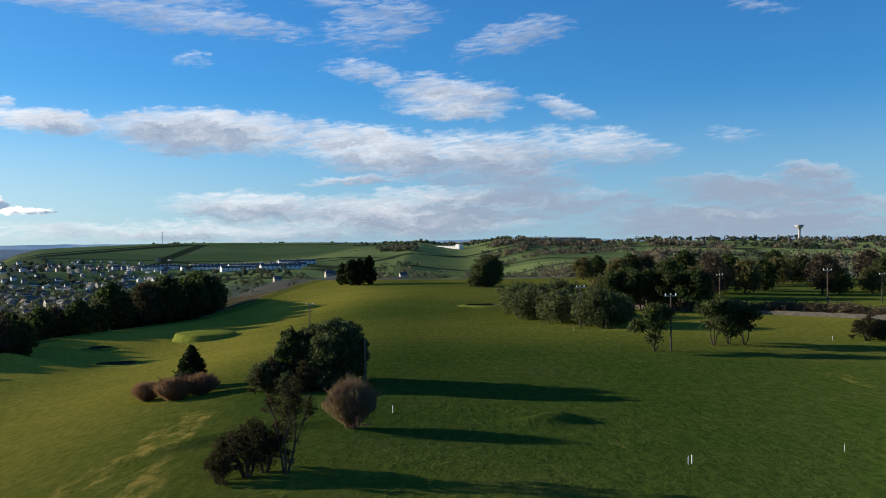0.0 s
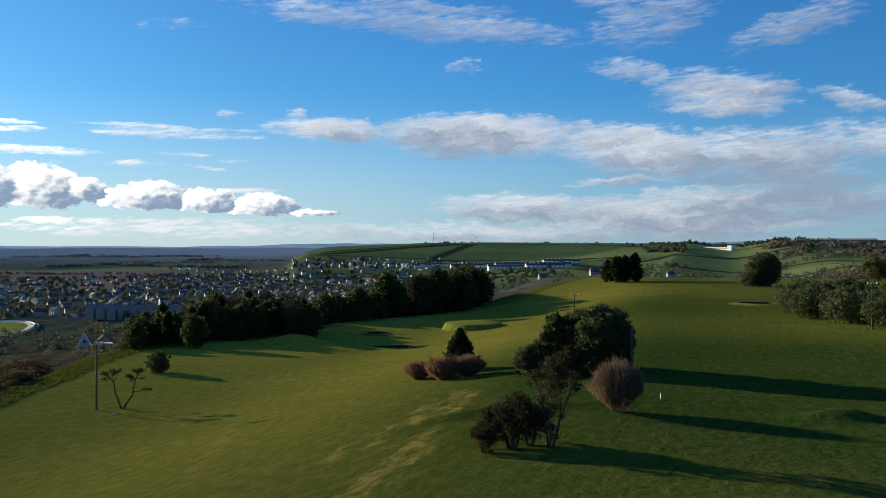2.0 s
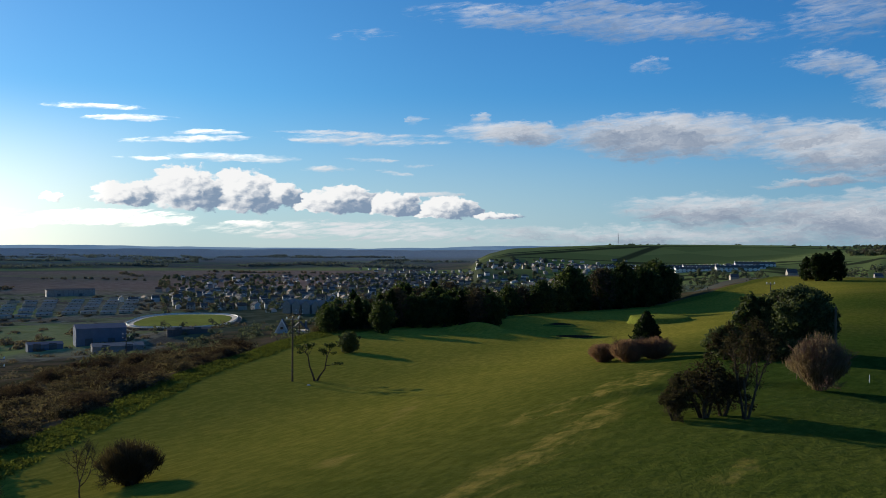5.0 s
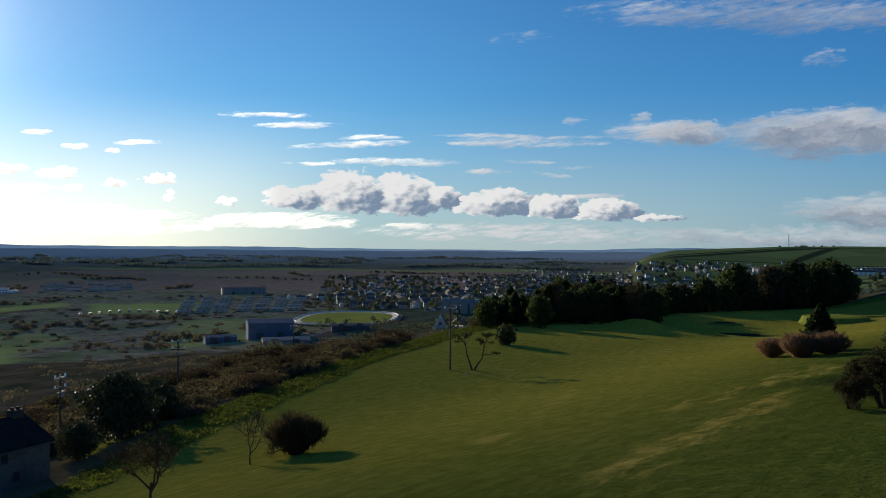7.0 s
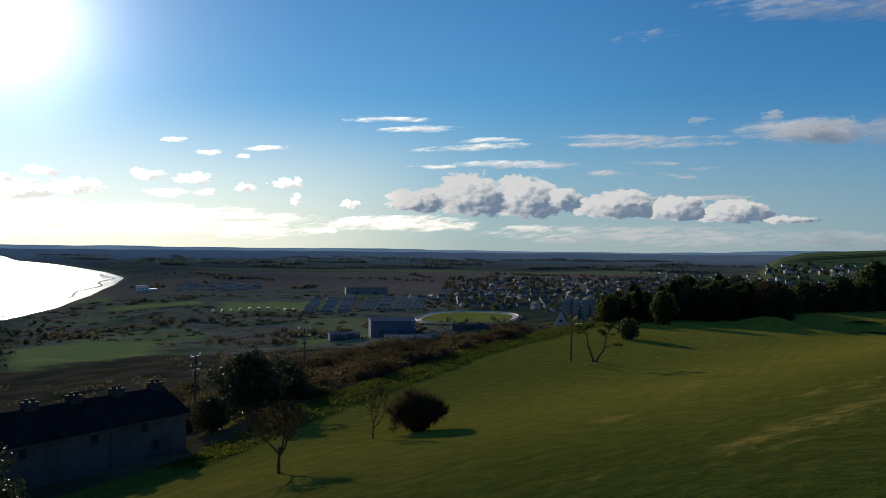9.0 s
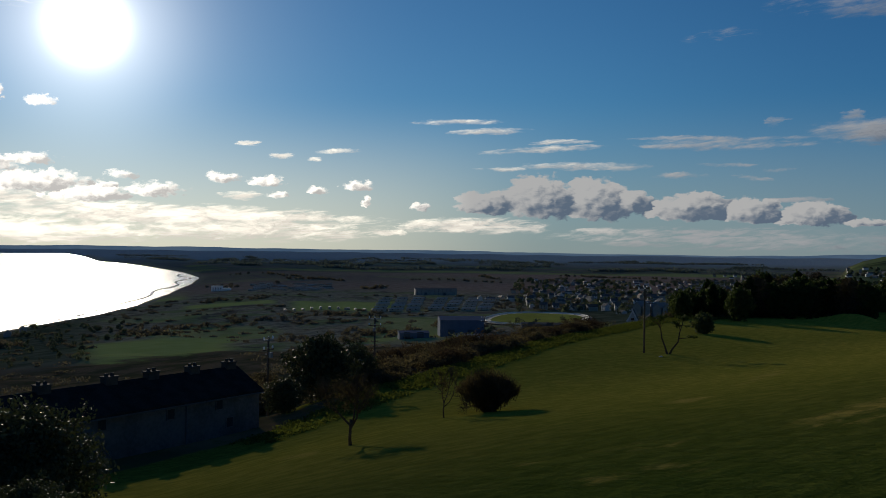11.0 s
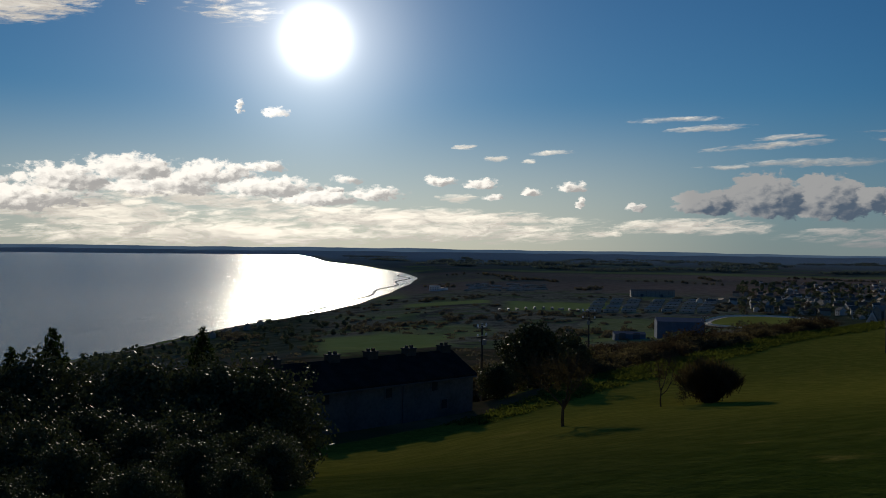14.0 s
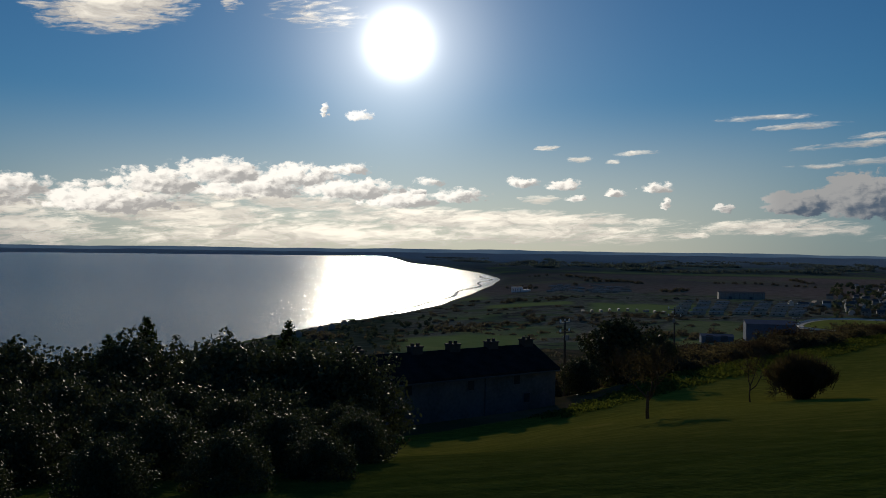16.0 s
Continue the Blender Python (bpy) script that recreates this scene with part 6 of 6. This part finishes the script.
k3 = copy_thing(kitpole, Matrix())
set_at(k3, -158, 205, 60)
k4 = copy_thing(pole, Matrix())
set_at(k4, -150, 208, 60)
k5 = copy_thing(kitpole, Matrix())
set_at(k5, -205, 185, 60)

post = thing("wooden_post", "plain grey wooden post beside a leafless bush", "post")
v, f = [], []
tube(v, f, [(0, 0, -0.5), (0, 0, 3), (0, 0, 6.4)], [0.16, 0.15, 0.13], 10)
part("shaft", mesh_of("shaft", v, f, [TIMBER], smooth=True), TIMBER, post)
set_at(post, -9.9, 113, 0)


def stake():
    ob = thing("marker_stake", "short white marker stake in the turf", "stake", "marker stakes")
    v, f = [], []
    tube(v, f, [(0, 0, -0.2), (0, 0, 0.62), (0, 0, 0.7)], [0.034, 0.034, 0.015], 8)
    part("shaft", mesh_of("shaft", v, f, [WHITE], smooth=True), WHITE, ob)
    return ob


stk = stake()
set_at(stk, 20.3, 72.4, 0)
for x, y, k in ((20.65, 72.6, 1.1), (35.3, 77.3, 0.9), (-5.4, 96, 1.1), (27, 186, 1.0), (71, 163, 1.2)):
    again(stk, x, y, 0, k)

# bench of pale stone near the wind-bent tree
ball = thing("tee_marker", "small pale stone tee marker lying on the turf", "marker")
bm = bmesh.new()
bmesh.ops.create_icosphere(bm, subdivisions=2, radius=0.4)
for q in bm.verts:
    q.co = Vector((q.co.x * 0.8, q.co.y * 0.55, q.co.z * 0.45)) * (1 + 0.08 * math.sin(9 * q.co.x + 5 * q.co.y))
part("stone", bm, CONCRETE, ball)
set_at(ball, -79.5, 105.2, 0)

# white seaside block and promenade road
hotel = thing("hotel", "white flat-roofed building near the shore", "building")
part("block", boxes((-9, 9, -6, 6, -1, 9)), WHITE, hotel)
part("roof", boxes((-9.4, 9.4, -6.4, 6.4, 9, 9.4)), SLATE, hotel)
part("wing", boxes((9, 22, -5, 5, -1, 5)), WHITE, hotel)
for x in (-6, -2, 2, 6):
    for z in (1.2, 4.2):
        part("window", boxes((x - 0.8, x + 0.8, -6.06, -5.96, z, z + 1.5)), GLASS, hotel)
put_far(hotel, *polar(64.6, 1500), 60)


def ribbon(name, label, category, places, half, mat, lift=0.35):
    """A strip laid along the ground."""
    verts, faces = [], []
    for i, p in enumerate(places):
        q, o = Vector(places[min(i + 1, len(places) - 1)]), Vector(places[max(i - 1, 0)])
        d = (q - o).normalized()
        for s in (-half, half):
            x, y = p[0] - d.y * s, p[1] + d.x * s
            verts.append((x, y, float(ground_z(x, y)) + lift))
        if i:
            faces.append((2 * i - 2, 2 * i - 1, 2 * i + 1, 2 * i))
    return tagged(new(name, mesh_of(name, verts, faces, [mat])), label, category, kind="structure")


def smooth_line(knots, steps):
    k = np.linspace(0, len(knots) - 1, steps)
    return [(float(np.interp(t, range(len(knots)), [p[0] for p in knots])), float(np.interp(t, range(len(knots)), [p[1] for p in knots]))) for t in k]


ROADWAY = plain("worn_asphalt", (0.15, 0.148, 0.14), 0.95, 0, 0.2, 0.2, 0.0)
ribbon("road", "grey shore road running along the bay", "road", smooth_line([polar(float(np.interp(R, SHORE_R, SHORE_A)) - 1500 / R, R) for R in (480, 540, 600, 680, 780, 880, 1000, 1150, 1300, 1450)], 90), 3.2, ROADWAY)
FOAM = plain("sea_foam", (0.70, 0.71, 0.71), 0.9, 0, 0.25, 0.05, 0.0)
for off, half in ((0.9, 3.2),):
    pts = [polar(float(np.interp(R, SHORE_R, SHORE_A)) + off * 900 / R + 0.25 * math.sin(R / 70 + off * 3), near_from_true(R)) for R in np.linspace(960, 2700, 90)]
    verts, faces = [], []
    for i, p in enumerate(pts):
        q, o = Vector(pts[min(i + 1, 89)]), Vector(pts[max(i - 1, 0)])
        d = (q - o).normalized()
        w = half * (0.35 + 0.65 * abs(math.sin(i * 0.9 + off * 5)))
        z = EYE_Z - EYE_Z * math.hypot(*p) / float(far_scale(math.hypot(*p))) + 0.35
        verts += [(p[0] - d.y * w, p[1] + d.x * w, z), (p[0] + d.y * w, p[1] - d.x * w, z)]
        if i:
            faces.append((2 * i - 2, 2 * i - 1, 2 * i + 1, 2 * i))
    tagged(new("surf", mesh_of("surf", verts, faces, [FOAM])), "white line of breaking surf along the beach", "surf", kind="structure")

# ---- bunkers and tees ----
TEE = plain("tee_turf", (0.130, 0.150, 0.028), 0.95, 0, 0.35, 0.9, 0.0)
BANK = plain("bank_turf", (0.115, 0.140, 0.028), 0.95, 0, 0.35, 0.9, 0.0)
EARTH = plain("dark_earth", (0.040, 0.034, 0.026), 0.95, 0, 0.3, 1.5, 0.0)
BUNKER_SAND = plain("bunker_sand", (0.30, 0.25, 0.17), 0.95, 0, 0.15, 1.2, 0.0)


def loft(rings, closed_top=False):
    """A mesh through rings of points of equal count."""
    n = len(rings[0])
    verts = [p for ring in rings for p in ring]
    faces = [(i * n + j, i * n + (j + 1) % n, (i + 1) * n + (j + 1) % n, (i + 1) * n + j) for i in range(len(rings) - 1) for j in range(n)]
    if closed_top:
        faces.append(tuple((len(rings) - 1) * n + j for j in range(n)))
    return verts, faces


def oval_ring(x, y, a, b, turn, k, lift, wave=0.08, n=36, flat=None):
    out = []
    for i in range(n):
        w = 2 * math.pi * i / n
        r = k * (1 + wave * math.sin(3 * w + x) + 0.5 * wave * math.sin(5 * w + y))
        u, v = a * r * math.cos(w), b * r * math.sin(w)
        t = radians(turn)
        px, py = x + u * math.cos(t) - v * math.sin(t), y + u * math.sin(t) + v * math.cos(t)
        out.append((px, py, (float(ground_z(px, py)) if flat is None else flat) + lift))
    return out


def bunker(x, y, a, b, turn=0.0):
    ob = thing("bunker", "grass-lipped golf bunker with a dark steep face", "bunker", "bunkers")
    lip = float(np.mean([p[2] for p in oval_ring(x, y, a, b, turn, 1.5, 0.0)])) + 0.25
    v, f = loft([oval_ring(x, y, a, b, turn, 1.55, -0.1), oval_ring(x, y, a, b, turn, 1.25, 0.05, flat=lip), oval_ring(x, y, a, b, turn, 1.0, 0.1, flat=lip)])
    part("bank", mesh_of("bank", v, f, [BANK], smooth=True), BANK, ob)
    v, f = loft([oval_ring(x, y, a, b, turn, 1.0, 0.1, flat=lip), oval_ring(x, y, a, b, turn, 0.93, -1.3, flat=lip)])
    part("face", mesh_of("face", v, f, [EARTH], smooth=True), EARTH, ob)
    v, f = loft([oval_ring(x, y, a, b, turn, 0.93, -1.3, flat=lip), oval_ring(x, y, a, b, turn, 0.4, -1.4, flat=lip)], True)
    part("sand", mesh_of("sand", v, f, [BUNKER_SAND], smooth=True), BUNKER_SAND, ob)


bunker(-70.3, 191.5, 4.2, 3.0, 20)
bunker(-86.3, 223.2, 3.0, 3.0, 0)
bunker(11.2, 261.5, 4.8, 4.2, 0)


def platform(label, x, y, a, b, turn, height):
    ob = thing("tee_platform", label, "tee")
    base = max(p[2] for p in oval_ring(x, y, a, b, turn, 1.0, 0.0, 0.03))
    v, f = loft([oval_ring(x, y, a, b, turn, 1.16, -0.2, 0.03), oval_ring(x, y, a, b, turn, 1.03, height - 0.12, 0.03, flat=base), oval_ring(x, y, a, b, turn, 0.97, height, 0.03, flat=base), oval_ring(x, y, a, b, turn, 0.4, height + 0.05, 0.03, flat=base)], True)
    part("turf", mesh_of("turf", v, f, [TEE], smooth=True), TEE, ob)


platform("raised mown tee with steep turf sides", -64.5, 242, 7.6, 8.0, 0, 0.85)


# ---- field wall beside the hedge ----
wall = thing("stone_wall", "low dry-stone field wall below a brown hedge", "wall")
rngs = np.random.default_rng(91)
for i in range(34):
    x0, y0 = 50 + i * 2.6, 249 - i * 2.35
    v, f = [], []
    for j in range(6):
        px, py = x0 + j * 0.52, y0 - j * 0.47
        z = float(ground_z(px, py))
        top = 0.95 + 0.18 * rngs.random()
        for dx, dz in ((-0.32, -0.3), (-0.22, top), (0.22, top - 0.06), (0.32, -0.3)):
            v.append((px + dx * 0.67, py + dx * 0.74, z + dz))
        if j:
            q = j * 4
            f += [(q - 4, q - 3, q + 1, q), (q - 3, q - 2, q + 2, q + 1), (q - 2, q - 1, q + 3, q + 2)]
    f += [(0, 1, 2, 3), (23, 22, 21, 20)]
    part("wall_length", mesh_of("wall_length", v, f, [STONE]), STONE, wall)
